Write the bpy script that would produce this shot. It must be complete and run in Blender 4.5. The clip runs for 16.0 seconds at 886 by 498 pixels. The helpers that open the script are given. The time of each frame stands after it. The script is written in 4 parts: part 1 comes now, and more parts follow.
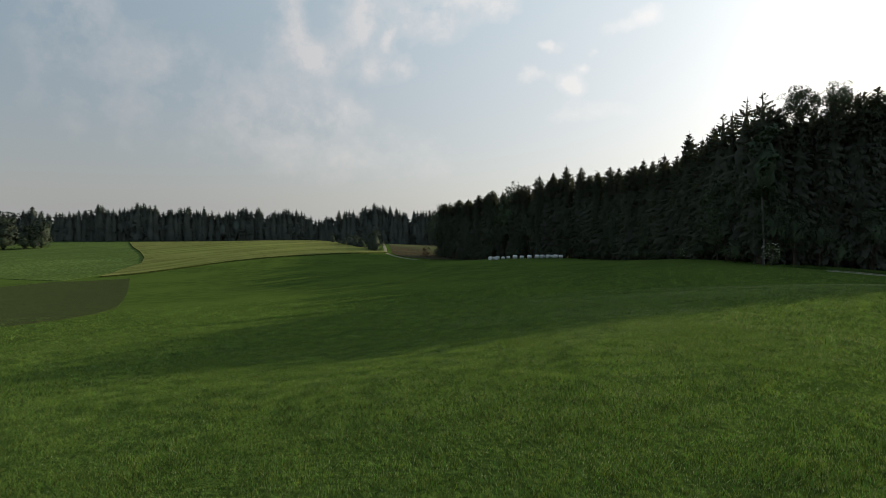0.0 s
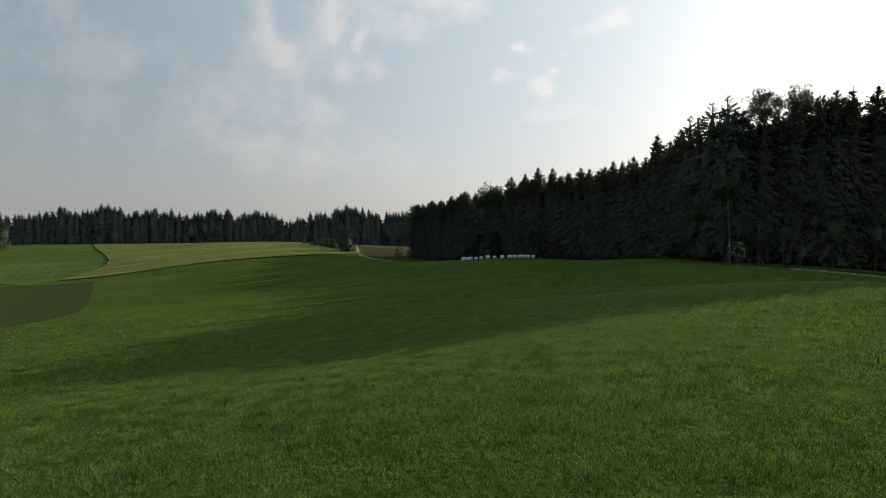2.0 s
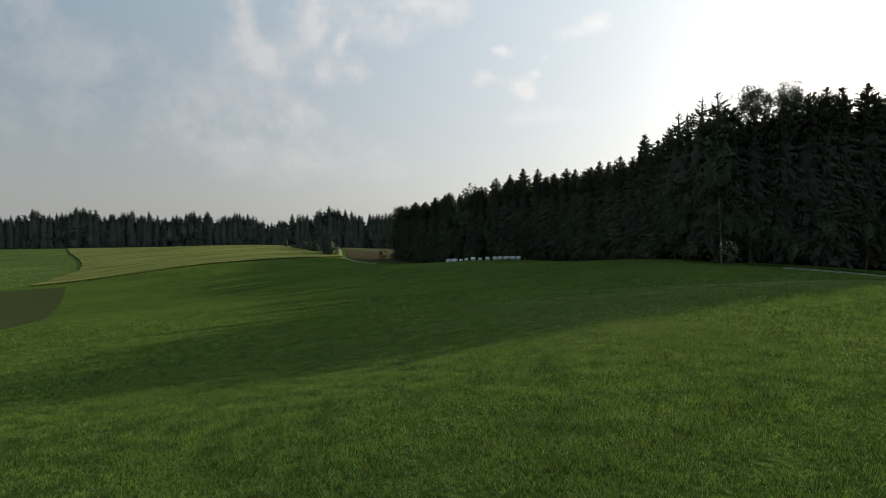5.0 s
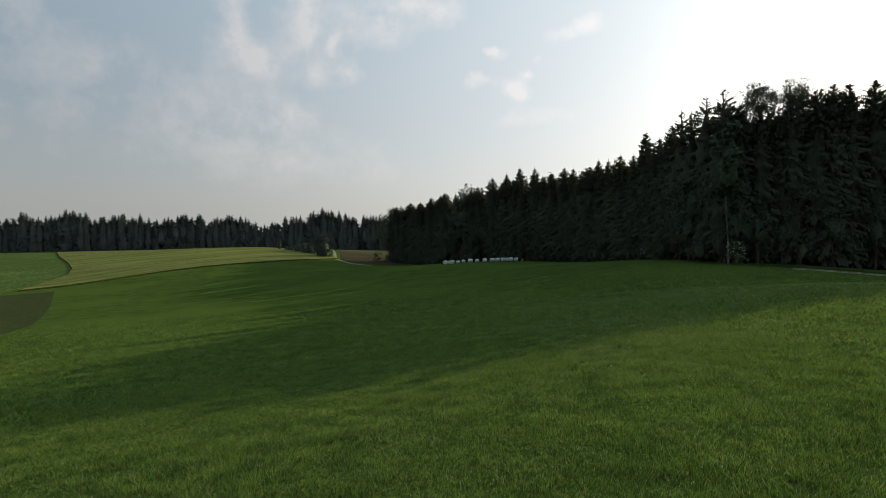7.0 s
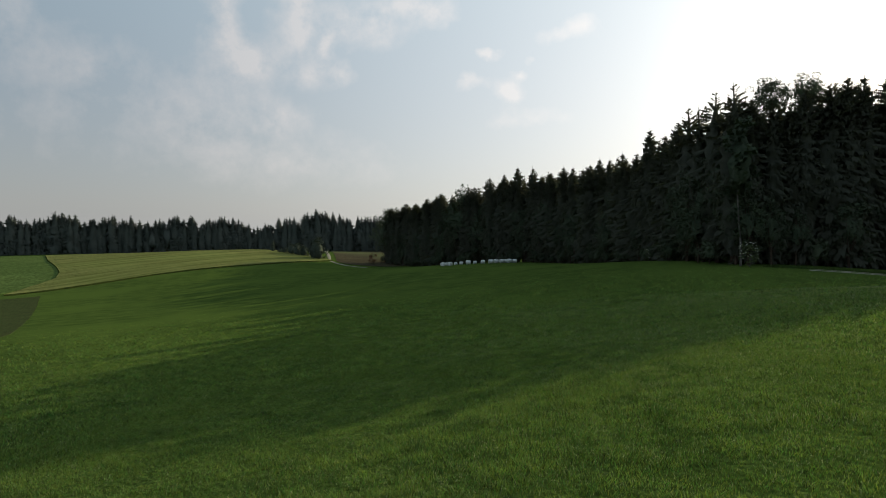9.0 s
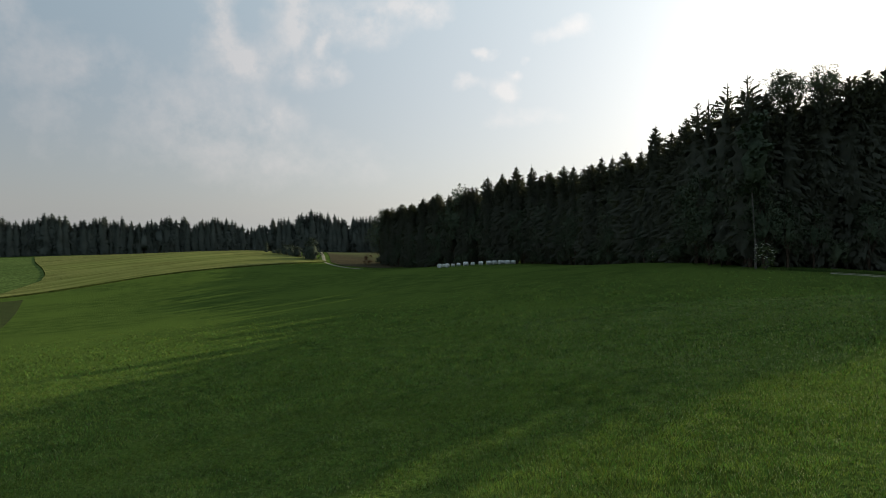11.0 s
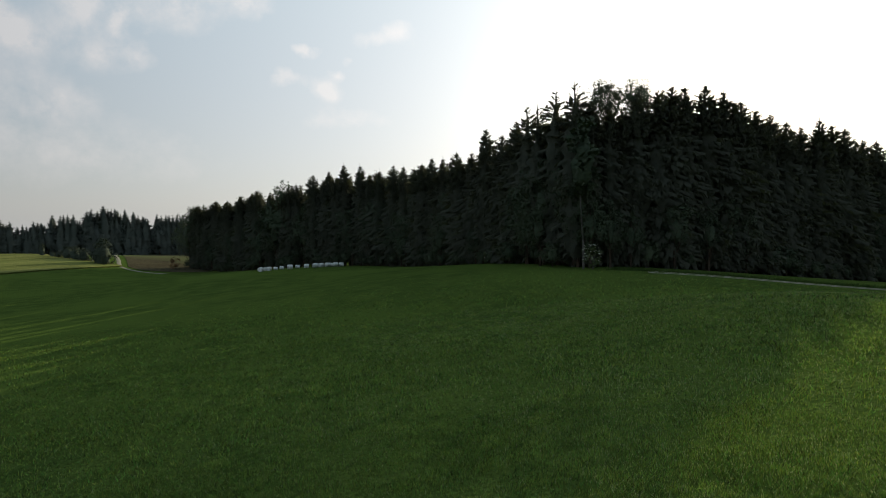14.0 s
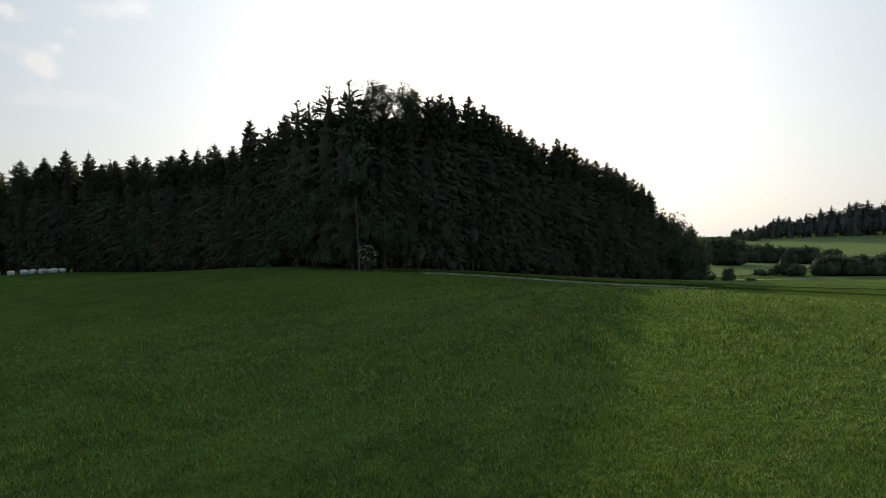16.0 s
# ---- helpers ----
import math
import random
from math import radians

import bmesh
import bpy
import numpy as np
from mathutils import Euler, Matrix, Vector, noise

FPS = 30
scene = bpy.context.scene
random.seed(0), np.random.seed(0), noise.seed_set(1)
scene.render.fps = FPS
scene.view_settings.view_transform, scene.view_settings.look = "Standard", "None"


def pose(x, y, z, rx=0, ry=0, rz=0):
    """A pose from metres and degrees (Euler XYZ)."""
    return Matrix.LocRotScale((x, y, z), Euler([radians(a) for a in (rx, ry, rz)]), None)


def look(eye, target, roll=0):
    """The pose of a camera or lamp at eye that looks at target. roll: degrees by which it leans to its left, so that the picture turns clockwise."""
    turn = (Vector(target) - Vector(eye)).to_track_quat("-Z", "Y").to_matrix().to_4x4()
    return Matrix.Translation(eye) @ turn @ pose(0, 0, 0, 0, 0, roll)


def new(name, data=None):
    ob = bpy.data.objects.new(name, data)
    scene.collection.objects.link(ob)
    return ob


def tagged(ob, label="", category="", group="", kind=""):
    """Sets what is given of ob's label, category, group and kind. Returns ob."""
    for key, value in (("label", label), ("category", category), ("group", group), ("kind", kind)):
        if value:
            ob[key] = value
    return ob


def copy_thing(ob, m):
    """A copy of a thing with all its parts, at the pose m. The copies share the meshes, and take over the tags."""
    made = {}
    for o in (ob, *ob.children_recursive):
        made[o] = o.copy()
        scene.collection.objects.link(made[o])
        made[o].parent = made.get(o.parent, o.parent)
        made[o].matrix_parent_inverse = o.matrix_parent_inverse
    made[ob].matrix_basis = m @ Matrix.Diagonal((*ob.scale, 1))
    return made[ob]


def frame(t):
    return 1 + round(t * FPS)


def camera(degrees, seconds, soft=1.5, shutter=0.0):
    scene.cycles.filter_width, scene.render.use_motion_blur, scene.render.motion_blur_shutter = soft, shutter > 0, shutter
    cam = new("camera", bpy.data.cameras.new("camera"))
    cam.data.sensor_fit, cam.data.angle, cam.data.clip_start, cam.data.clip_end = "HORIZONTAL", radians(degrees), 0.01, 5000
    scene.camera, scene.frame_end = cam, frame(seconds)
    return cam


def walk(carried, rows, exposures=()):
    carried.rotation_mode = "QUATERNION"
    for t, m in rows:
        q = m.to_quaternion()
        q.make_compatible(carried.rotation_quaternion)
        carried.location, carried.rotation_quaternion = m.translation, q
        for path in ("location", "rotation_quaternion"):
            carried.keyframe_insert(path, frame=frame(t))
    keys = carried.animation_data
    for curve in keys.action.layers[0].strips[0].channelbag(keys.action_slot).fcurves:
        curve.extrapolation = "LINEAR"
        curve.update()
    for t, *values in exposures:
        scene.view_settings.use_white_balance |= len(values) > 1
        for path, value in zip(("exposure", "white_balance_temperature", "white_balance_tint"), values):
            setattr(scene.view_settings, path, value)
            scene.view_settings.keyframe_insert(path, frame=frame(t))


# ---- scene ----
cam = camera(75.5, 16.0, soft=0.9)

# seconds, eye, yaw to the left from +y, pitch up, roll
ROWS = [
    (0, 1.05, -4.19, 4.72, 4.93, -1.92, 0.65),
    (0.5, 1.05, -4.25, 4.71, 3.48, -1.87, 0.63),
    (1, 1.06, -4.31, 4.70, 2.86, -1.85, 0.58),
    (1.5, 1.07, -4.25, 4.69, 2.53, -1.84, 0.53),
    (2, 1.03, -4.05, 4.70, 2.22, -1.82, 0.43),
    (2.5, 0.95, -3.73, 4.66, 1.94, -1.77, 0.35),
    (3, 0.85, -3.31, 4.60, 1.69, -1.71, 0.29),
    (3.5, 0.75, -2.90, 4.52, 1.45, -1.66, 0.22),
    (4, 0.69, -2.42, 4.39, 1.12, -1.62, 0.21),
    (6.5, 0.00, -0.00, 4.50, 0.00, -1.47, -0.09),
    (7, -0.41, 0.59, 4.49, -0.13, -1.44, -0.16),
    (7.5, -0.74, 1.28, 4.47, -0.23, -1.43, -0.22),
    (8, -1.00, 2.10, 4.47, -0.38, -1.38, -0.28),
    (8.5, -1.15, 2.98, 4.49, -0.57, -1.35, -0.34),
    (9, -1.25, 3.86, 4.52, -0.73, -1.33, -0.40),
    (11.5, -1.47, 9.16, 4.75, -1.45, -1.34, -0.62),
    (12, -1.62, 10.24, 4.69, -2.81, -1.31, -0.59),
    (12.5, -1.76, 11.26, 4.65, -4.82, -1.30, -0.57),
    (13, -1.85, 12.17, 4.62, -8.28, -1.32, -0.50),
    (13.5, -1.88, 13.12, 4.62, -13.24, -1.31, -0.41),
    (14, -1.92, 14.08, 4.59, -18.74, -1.30, -0.30),
    (14.5, -1.95, 15.03, 4.53, -24.64, -1.27, -0.19),
    (15, -1.89, 16.02, 4.45, -30.83, -1.22, -0.10),
    (15.5, -1.79, 16.97, 4.37, -36.68, -1.16, -0.01),
    (16, -1.61, 17.93, 4.35, -42.41, -1.08, 0.04),
]


def gimbal(x, y, z, yaw, pitch, roll):
    a, b = radians(yaw), radians(pitch)
    ahead = Vector((-math.sin(a) * math.cos(b), math.cos(a) * math.cos(b), math.sin(b)))
    return look((x, y, z), Vector((x, y, z)) + ahead, roll)


walk(cam, [(r[0], gimbal(*r[1:])) for r in ROWS])

# ---------------------------------------------------------------- light
SUN_AZ, SUN_EL = 45.6, 16.8            # degrees clockwise from +y, and above the horizon
sun_way = Vector((math.sin(radians(SUN_AZ)) * math.cos(radians(SUN_EL)),
                  math.cos(radians(SUN_AZ)) * math.cos(radians(SUN_EL)), math.sin(radians(SUN_EL))))
sun = new("sun", bpy.data.lights.new("sun", "SUN"))
sun.data.energy, sun.data.angle, sun.data.color = 4.15, radians(0.5), (0.98, 0.89, 0.58)
sun.matrix_world = look(sun_way * 500, (0, 0, 0))

# clouds: azimuth, elevation, half width, half height (degrees), strength
CLOUDS = [(-19.6, 20.5, 1.5, 3.5, 1.0), (-13.0, 20.0, 2.0, 3.2, 1.1), (-10.6, 15.4, 1.7, 1.2, 0.9),
          (-17.5, 16.2, 2.8, 1.6, 0.9), (-6.5, 20.2, 3.0, 1.8, 1.0), (-1.0, 21.6, 2.6, 1.2, 1.1),
          (5.7, 17.5, 1.1, 0.5, 1.2), (7.3, 14.2, 1.2, 0.9, 1.1), (3.6, 15.0, 1.6, 0.6, 0.8),
          (9.3, 11.4, 3.2, 1.0, 0.7), (13.3, 18.9, 2.3, 0.7, 0.8), (-38.0, 17.5, 4.0, 3.5, 0.55),
          (-22.0, 11.0, 7.0, 4.5, 0.5), (-15.0, 11.0, 2.4, 1.4, 0.6), (-30.5, 15.0, 3.5, 2.4, 0.3),
          (-12.0, 7.0, 9.0, 2.5, 0.5), (-36.0, 10.0, 7.0, 4.0, 0.3), (8.5, 15.8, 0.8, 0.4, 0.8), (10.2, 17.0, 0.7, 0.35, 0.7), (-9.5, 18.0, 0.9, 1.4, 0.9)]


def node_world():
    w = bpy.data.worlds.new("sky")
    w.use_nodes = True
    scene.world = w
    nt = w.node_tree
    nt.nodes.clear()
    N, L = nt.nodes.new, nt.links.new

    def put(sock, v):
        if isinstance(v, (int, float)):
            sock.default_value = v
        elif isinstance(v, tuple):
            sock.default_value = v
        else:
            L(v, sock)

    def m(op, a, b=0.0, c=0.0, clamp=False):
        n = N("ShaderNodeMath")
        n.operation, n.use_clamp = op, clamp
        put(n.inputs[0], a), put(n.inputs[1], b), put(n.inputs[2], c)
        return n.outputs[0]

    def mix(f, a, b, how="MIX"):
        n = N("ShaderNodeMix")
        n.data_type, n.blend_type = "RGBA", how
        n.clamp_factor = True
        put(n.inputs[0], f), put(n.inputs[6], a), put(n.inputs[7], b)
        return n.outputs[2]

    co = N("ShaderNodeTexCoord").outputs["Generated"]
    sep = N("ShaderNodeSeparateXYZ")
    L(co, sep.inputs[0])
    x, y, z = sep.outputs
    az = m("DEGREES", m("ARCTAN2", x, y))
    el = m("DEGREES", m("ARCSINE", m("MINIMUM", m("MAXIMUM", z, -1.0), 1.0)))
    sky = N("ShaderNodeTexSky")
    sky.sky_type, sky.sun_disc = "NISHITA", False
    sky.sun_elevation, sky.sun_rotation = radians(SUN_EL), radians(SUN_AZ)
    sky.altitude, sky.air_density, sky.dust_density, sky.ozone_density = 500, 1.0, 2.0, 1.0
    # haze: the air whitens towards the horizon and round the sun
    dot = N("ShaderNodeVectorMath")
    dot.operation = "DOT_PRODUCT"
    L(co, dot.inputs[0])
    dot.inputs[1].default_value = sun_way
    c = m("MAXIMUM", dot.outputs["Value"], 0.0)
    low = m("EXPONENT", m("MULTIPLY", m("MAXIMUM", el, 0.0), -0.10))
    hazy = m("ADD", m("MULTIPLY", low, 0.45), 0.5)
    col = mix(hazy, sky.outputs[0], HAZE)
    col = mix(m("MULTIPLY", m("SUBTRACT", m("MULTIPLY", el, 0.04), 0.12, clamp=True), 0.75, clamp=True), col, HIGH)
    # clouds
    n1 = N("ShaderNodeTexNoise")
    n1.inputs["Scale"].default_value, n1.inputs["Detail"].default_value, n1.inputs["Roughness"].default_value = 16.0, 8.0, 0.62
    L(co, n1.inputs["Vector"])
    n2 = N("ShaderNodeTexNoise")
    n2.inputs["Scale"].default_value, n2.inputs["Detail"].default_value = 14.0, 4.0
    L(co, n2.inputs["Vector"])
    s2 = N("ShaderNodeSeparateColor")
    L(n2.outputs["Color"], s2.inputs[0])
    wa = m("ADD", az, m("MULTIPLY", m("SUBTRACT", s2.outputs[0], 0.5), 5.0))
    we = m("ADD", el, m("MULTIPLY", m("SUBTRACT", s2.outputs[1], 0.5), 3.5))
    total = 0.0
    for a, e, sa, se, k in CLOUDS:
        da, de = m("DIVIDE", m("SUBTRACT", wa, a), sa), m("DIVIDE", m("SUBTRACT", we, e), se)
        g = m("EXPONENT", m("MULTIPLY", m("ADD", m("MULTIPLY", da, da), m("MULTIPLY", de, de)), -0.8))
        total = m("ADD", total, m("MULTIPLY", g, k))
    body = m("MULTIPLY", m("SUBTRACT", m("MULTIPLY", total, m("ADD", m("SUBTRACT", m("MULTIPLY", n1.outputs["Fac"], 3.2), 0.75), 0.0)), 0.18), 1.35, clamp=True)
    other = N("ShaderNodeTexNoise")       # the rest of the sky is broken cloud too
    other.inputs["Scale"].default_value, other.inputs["Detail"].default_value = 3.2, 6.0
    L(co, other.inputs["Vector"])
    rest = m("MULTIPLY", m("SUBTRACT", other.outputs["Fac"], 0.5), 2.2, clamp=True)
    rest = m("MULTIPLY", rest, m("MULTIPLY", m("SUBTRACT", el, 23.0), 0.1, clamp=True))
    body = m("MAXIMUM", body, rest)
    col = mix(m("MULTIPLY", body, 0.55), col, CLOUD)
    # light scattered forward round the sun
    glow = m("ADD", m("MULTIPLY", m("POWER", c, 2.2), GLOW[0]), m("MULTIPLY", m("POWER", c, 16.0), GLOW[1]))
    gm = N("ShaderNodeVectorMath")
    gm.operation = "SCALE"
    gm.inputs[0].default_value = (1.0, 0.965, 0.90)
    L(glow, gm.inputs["Scale"])
    add = N("ShaderNodeVectorMath")
    L(col, add.inputs[0]), L(gm.outputs[0], add.inputs[1])
    # below the horizon: dull earth
    under = m("MULTIPLY", m("ADD", el, 1.0), 1.0, clamp=True)
    final = mix(under, (0.5, 0.6, 0.4, 1), add.outputs[0])
    bg = N("ShaderNodeBackground")
    bg.inputs["Strength"].default_value = 0.1
    L(final, bg.inputs[0])
    out = N("ShaderNodeOutputWorld")
    L(bg.outputs[0], out.inputs[0])


HAZE = (3.68, 3.76, 3.80, 1)
HIGH = (2.9, 4.25, 5.2, 1)
CLOUD = (6.6, 6.15, 6.0, 1)
GLOW = (5.0, 4.2)
node_world()


# ---------------------------------------------------------------- materials
def material(name, dark, light, scale=1.0, fine=None, third=None, rough=0.8, bump=0.0, bump_scale=None, through_light=0.0,
             vary="", spread=0.25, gloss=0.25, coat=0.0, streak=None):
    """Two base colours mixed by noise in metres, a third in broad patches, and light that passes thin leaves."""
    mt = bpy.data.materials.new(name)
    mt.use_nodes = True
    nt = mt.node_tree
    nt.nodes.clear()
    N, L = nt.nodes.new, nt.links.new
    geo = N("ShaderNodeNewGeometry")

    def noise_at(s, detail=4.0):
        n = N("ShaderNodeTexNoise")
        n.inputs["Scale"].default_value, n.inputs["Detail"].default_value = s, detail
        L(geo.outputs["Position"], n.inputs["Vector"])
        return n.outputs["Fac"]

    def ramp(sock, a, b):
        r = N("ShaderNodeMapRange")
        r.inputs["From Min"].default_value, r.inputs["From Max"].default_value = a, b
        L(sock, r.inputs["Value"])
        return r.outputs["Result"]

    def mix(f, a, b, how="MIX"):
        n = N("ShaderNodeMix")
        n.data_type, n.blend_type = "RGBA", how
        for s, v in ((n.inputs[0], f), (n.inputs[6], a), (n.inputs[7], b)):
            if isinstance(v, (float, int)):
                s.default_value = v
            elif isinstance(v, tuple):
                s.default_value = (*v, 1)
            else:
                L(v, s)
        return n.outputs[2]

    col = mix(ramp(noise_at(scale), 0.36, 0.64), dark, light)
    if fine:
        col = mix(0.6, col, mix(ramp(noise_at(fine, 2.0), 0.38, 0.62), (0.35, 0.35, 0.35), (1.05, 1.05, 1.05)), "MULTIPLY")
    if third:
        col = mix(ramp(noise_at(scale * 0.13, 5.0), 0.46, 0.62), col, third)
    if streak:                            # lines left by the drill, along a plan direction in degrees
        turn = N("ShaderNodeMapping")
        turn.vector_type = "TEXTURE"
        turn.inputs["Rotation"].default_value = (0, 0, radians(streak[0]))
        turn.inputs["Scale"].default_value = (streak[1], 1, 1)
        L(geo.outputs["Position"], turn.inputs["Vector"])
        lines = N("ShaderNodeTexNoise")
        lines.inputs["Scale"].default_value, lines.inputs["Detail"].default_value = streak[2], 4.0
        L(turn.outputs[0], lines.inputs["Vector"])
        col = mix(streak[3], col, mix(ramp(lines.outputs["Fac"], 0.34, 0.66), (0.58, 0.62, 0.52), (1.15, 1.15, 1.15)), "MULTIPLY")
    if vary:
        rnd = N("ShaderNodeObjectInfo").outputs["Random"] if vary == "object" else geo.outputs["Random Per Island"]
        hsv = N("ShaderNodeHueSaturation")
        L(col, hsv.inputs["Color"])
        r = N("ShaderNodeMapRange")
        r.inputs["To Min"].default_value, r.inputs["To Max"].default_value = 1 - spread, 1 + spread
        L(rnd, r.inputs["Value"]), L(r.outputs["Result"], hsv.inputs["Value"])
        h = N("ShaderNodeMapRange")
        h.inputs["To Min"].default_value, h.inputs["To Max"].default_value = 0.5 - 0.07 * spread, 0.5 + 0.05 * spread
        wob = N("ShaderNodeMath")
        wob.operation = "FRACT"
        k = N("ShaderNodeMath")
        k.operation = "MULTIPLY"
        k.inputs[1].default_value = 17.3
        L(rnd, k.inputs[0]), L(k.outputs[0], wob.inputs[0]), L(wob.outputs[0], h.inputs["Value"])
        L(h.outputs["Result"], hsv.inputs["Hue"])
        col = hsv.outputs[0]
    bs = N("ShaderNodeBsdfPrincipled")
    L(col, bs.inputs["Base Color"])
    bs.inputs["Roughness"].default_value = rough
    bs.inputs["Specular IOR Level"].default_value = gloss
    bs.inputs["Coat Weight"].default_value = coat
    if bump:
        b = N("ShaderNodeBump")
        b.inputs["Strength"].default_value, b.inputs["Distance"].default_value = 1.0, bump
        L(noise_at(bump_scale or fine or scale * 6, 3.0), b.inputs["Height"])
        L(b.outputs[0], bs.inputs["Normal"])
    out = N("ShaderNodeOutputMaterial")
    if through_light:
        tr = N("ShaderNodeBsdfTranslucent")
        yel = mix(1.0, col, (1.05, 1.1, 0.5), "MULTIPLY")
        L(yel, tr.inputs[0])
        ms = N("ShaderNodeMixShader")
        ms.inputs[0].default_value = through_light
        L(bs.outputs[0], ms.inputs[1]), L(tr.outputs[0], ms.inputs[2]), L(ms.outputs[0], out.inputs[0])
    else:
        L(bs.outputs[0], out.inputs[0])
    return mt


M_MEADOW = material("meadow_sward", (0.056, 0.092, 0.021), (0.085, 0.127, 0.028), 0.35, 7.0, (0.071, 0.108, 0.023), 0.9, 0.22, 5.0, gloss=0.0)
M_BLADE = material("grass_blade", (0.064, 0.122, 0.026), (0.145, 0.230, 0.048), 1.1, None, (0.103, 0.172, 0.035), 0.6, through_light=0.30, vary="island", spread=0.95, gloss=0.15)
M_RANK = material("rank_grass", (0.040, 0.075, 0.020), (0.065, 0.105, 0.028), 0.5, rough=0.8, through_light=0.25, vary="island", spread=0.3, gloss=0.05)
M_SEED = material("grass_seed_head", (0.27, 0.30, 0.16), (0.37, 0.39, 0.23), 0.5, rough=0.8, through_light=0.2, vary="island", spread=0.3)
M_CROP = material("ripening_crop", (0.160, 0.166, 0.056), (0.205, 0.206, 0.072), 0.12, 2.0, (0.158, 0.172, 0.055), 0.9, 0.3, 1.6, gloss=0.0, streak=(60, 40.0, 0.35, 0.8))
# Stalk colour, darkened further for the shade on the field's edge.
M_CROPSIDE = material("crop_stalks_shade", (0.06, 0.08, 0.02), (0.09, 0.11, 0.03), 0.8, 5.0, rough=0.9, gloss=0.0)
M_LEY = material("young_ley", (0.086, 0.128, 0.038), (0.104, 0.148, 0.044), 0.06, 1.2, (0.098, 0.134, 0.042), 0.9, 0.15, 1.0, gloss=0.0, streak=(55, 12.0, 0.12, 0.3))
# Valley fields: haze and sunlight are put into a paler base colour.
M_HAZEFIELD = material("hazed_field", (0.135, 0.180, 0.075), (0.170, 0.212, 0.092), 0.05, 1.0, (0.15, 0.19, 0.08), 0.95, gloss=0.0)
M_SOIL = material("field_soil", (0.050, 0.062, 0.025), (0.062, 0.073, 0.029), 0.5, 4.0, rough=0.95, bump=0.1, gloss=0.0)
M_ROWS = material("row_crop_leaves", (0.050, 0.068, 0.025), (0.060, 0.079, 0.029), 0.3, 4.0, rough=0.9, bump=0.1, gloss=0.0)
M_BROWN = material("stubble", (0.068, 0.058, 0.038), (0.090, 0.076, 0.046), 0.10, 1.5, (0.09, 0.10, 0.045), 0.95, 0.1, gloss=0.0)
M_GRAVEL = material("track_gravel", (0.24, 0.22, 0.17), (0.34, 0.31, 0.25), 0.8, 6.0, rough=0.95, bump=0.04, gloss=0.0)
M_ROAD = material("pale_asphalt", (0.30, 0.30, 0.30), (0.36, 0.36, 0.35), 0.3, 4.0, rough=0.9)
M_BARK = material("conifer_bark", (0.055, 0.040, 0.030), (0.10, 0.075, 0.055), 1.5, 9.0, rough=0.95, bump=0.05, gloss=0.0)
M_PALEBARK = material("pale_bark", (0.10, 0.09, 0.08), (0.17, 0.155, 0.14), 1.2, 7.0, rough=0.9, bump=0.03, gloss=0.0)
M_NEEDLE = material("spruce_needles", (0.072, 0.076, 0.060), (0.092, 0.096, 0.075), 0.9, None, rough=0.8, bump=0.05, bump_scale=2.2, vary="object", spread=0.08, gloss=0.05, through_light=0.32)
M_LEAF = material("broad_leaves", (0.056, 0.074, 0.046), (0.074, 0.092, 0.056), 0.9, None, rough=0.8, bump=0.08, bump_scale=2.2, through_light=0.12, vary="object", spread=0.2, gloss=0.1)
# Darker than broad_leaves; the ridge trees' shade is put into the colour.
M_DARKLEAF = material("darkened_leaves", (0.050, 0.062, 0.046), (0.068, 0.082, 0.060), 0.9, None, rough=0.85, bump=0.2, bump_scale=2.2, through_light=0.08, vary="object", spread=0.2, gloss=0.05)
M_LEAFPALE = material("pale_shrub_leaves", (0.07, 0.10, 0.04), (0.11, 0.14, 0.06), 1.0, 5.0, rough=0.6, through_light=0.3, vary="island", spread=0.5)
M_FLOWER = material("shrub_blossom", (0.60, 0.60, 0.52), (0.72, 0.72, 0.66), 3.0, rough=0.7, through_light=0.3)
M_REDLEAF = material("rusty_shrub_leaves", (0.13, 0.065, 0.03), (0.19, 0.10, 0.04), 1.0, 4.0, rough=0.7, through_light=0.2, vary="island", spread=0.4)
M_FILM = material("white_bale_film", (0.62, 0.63, 0.62), (0.72, 0.73, 0.71), 1.2, 8.0, (0.58, 0.60, 0.57), 0.35, 0.02, 5.0, gloss=0.5)
M_FOLD = material("film_overlap", (0.60, 0.62, 0.60), (0.70, 0.71, 0.70), 2.0, rough=0.4, gloss=0.5)
M_WOOD = material("weathered_wood", (0.16, 0.13, 0.10), (0.25, 0.21, 0.17), 2.0, 12.0, rough=0.9, bump=0.01)
M_WHITE = material("white_paint", (0.72, 0.72, 0.70), (0.80, 0.80, 0.78), 3.0, rough=0.6)

# ---------------------------------------------------------------- the lie of the land
# gentle rises and hollows: x, y, radius, height
RISES = [
    (0, 10, 22, 1.33), (14, 28, 25, 1.89), (-25, 60, 40, 0.12), (-75, 110, 60, -3.55),
    (35, 75, 35, 3.58), (10, 155, 45, 1.87), (-40, 235, 50, -1.3), (-90, 280, 70, 3.44),
    (-200, 290, 90, 0.56), (-250, 160, 110, -4.62), (100, 70, 45, 1.88), (170, 70, 60, -0.27),
    (300, 90, 120, -2.87), (60, -20, 60, 6.17), (-60, -20, 70, 2.26), (0, 380, 150, -1.7),
    (480, 150, 160, -0.69), (-5, 24, 10, -0.68), (40, 110, 35, 2.33), (690, 200, 200, 4.98),
    (-120, 40, 70, -1.82), (-110, 150, 40, -2.58), (30, 35, 14, 1.25), (160, 85, 35, -3.51),
    (104, 72, 20, -1.16), (-35, 222, 25, 0.21), (0, -60, 50, 2.44), (-22, 190, 28, -1.48),
    (-20, 235, 28, -2.14),
    (780, 120, 150, 28), (2400, 950, 500, 14), (2100, 300, 500, 10)]


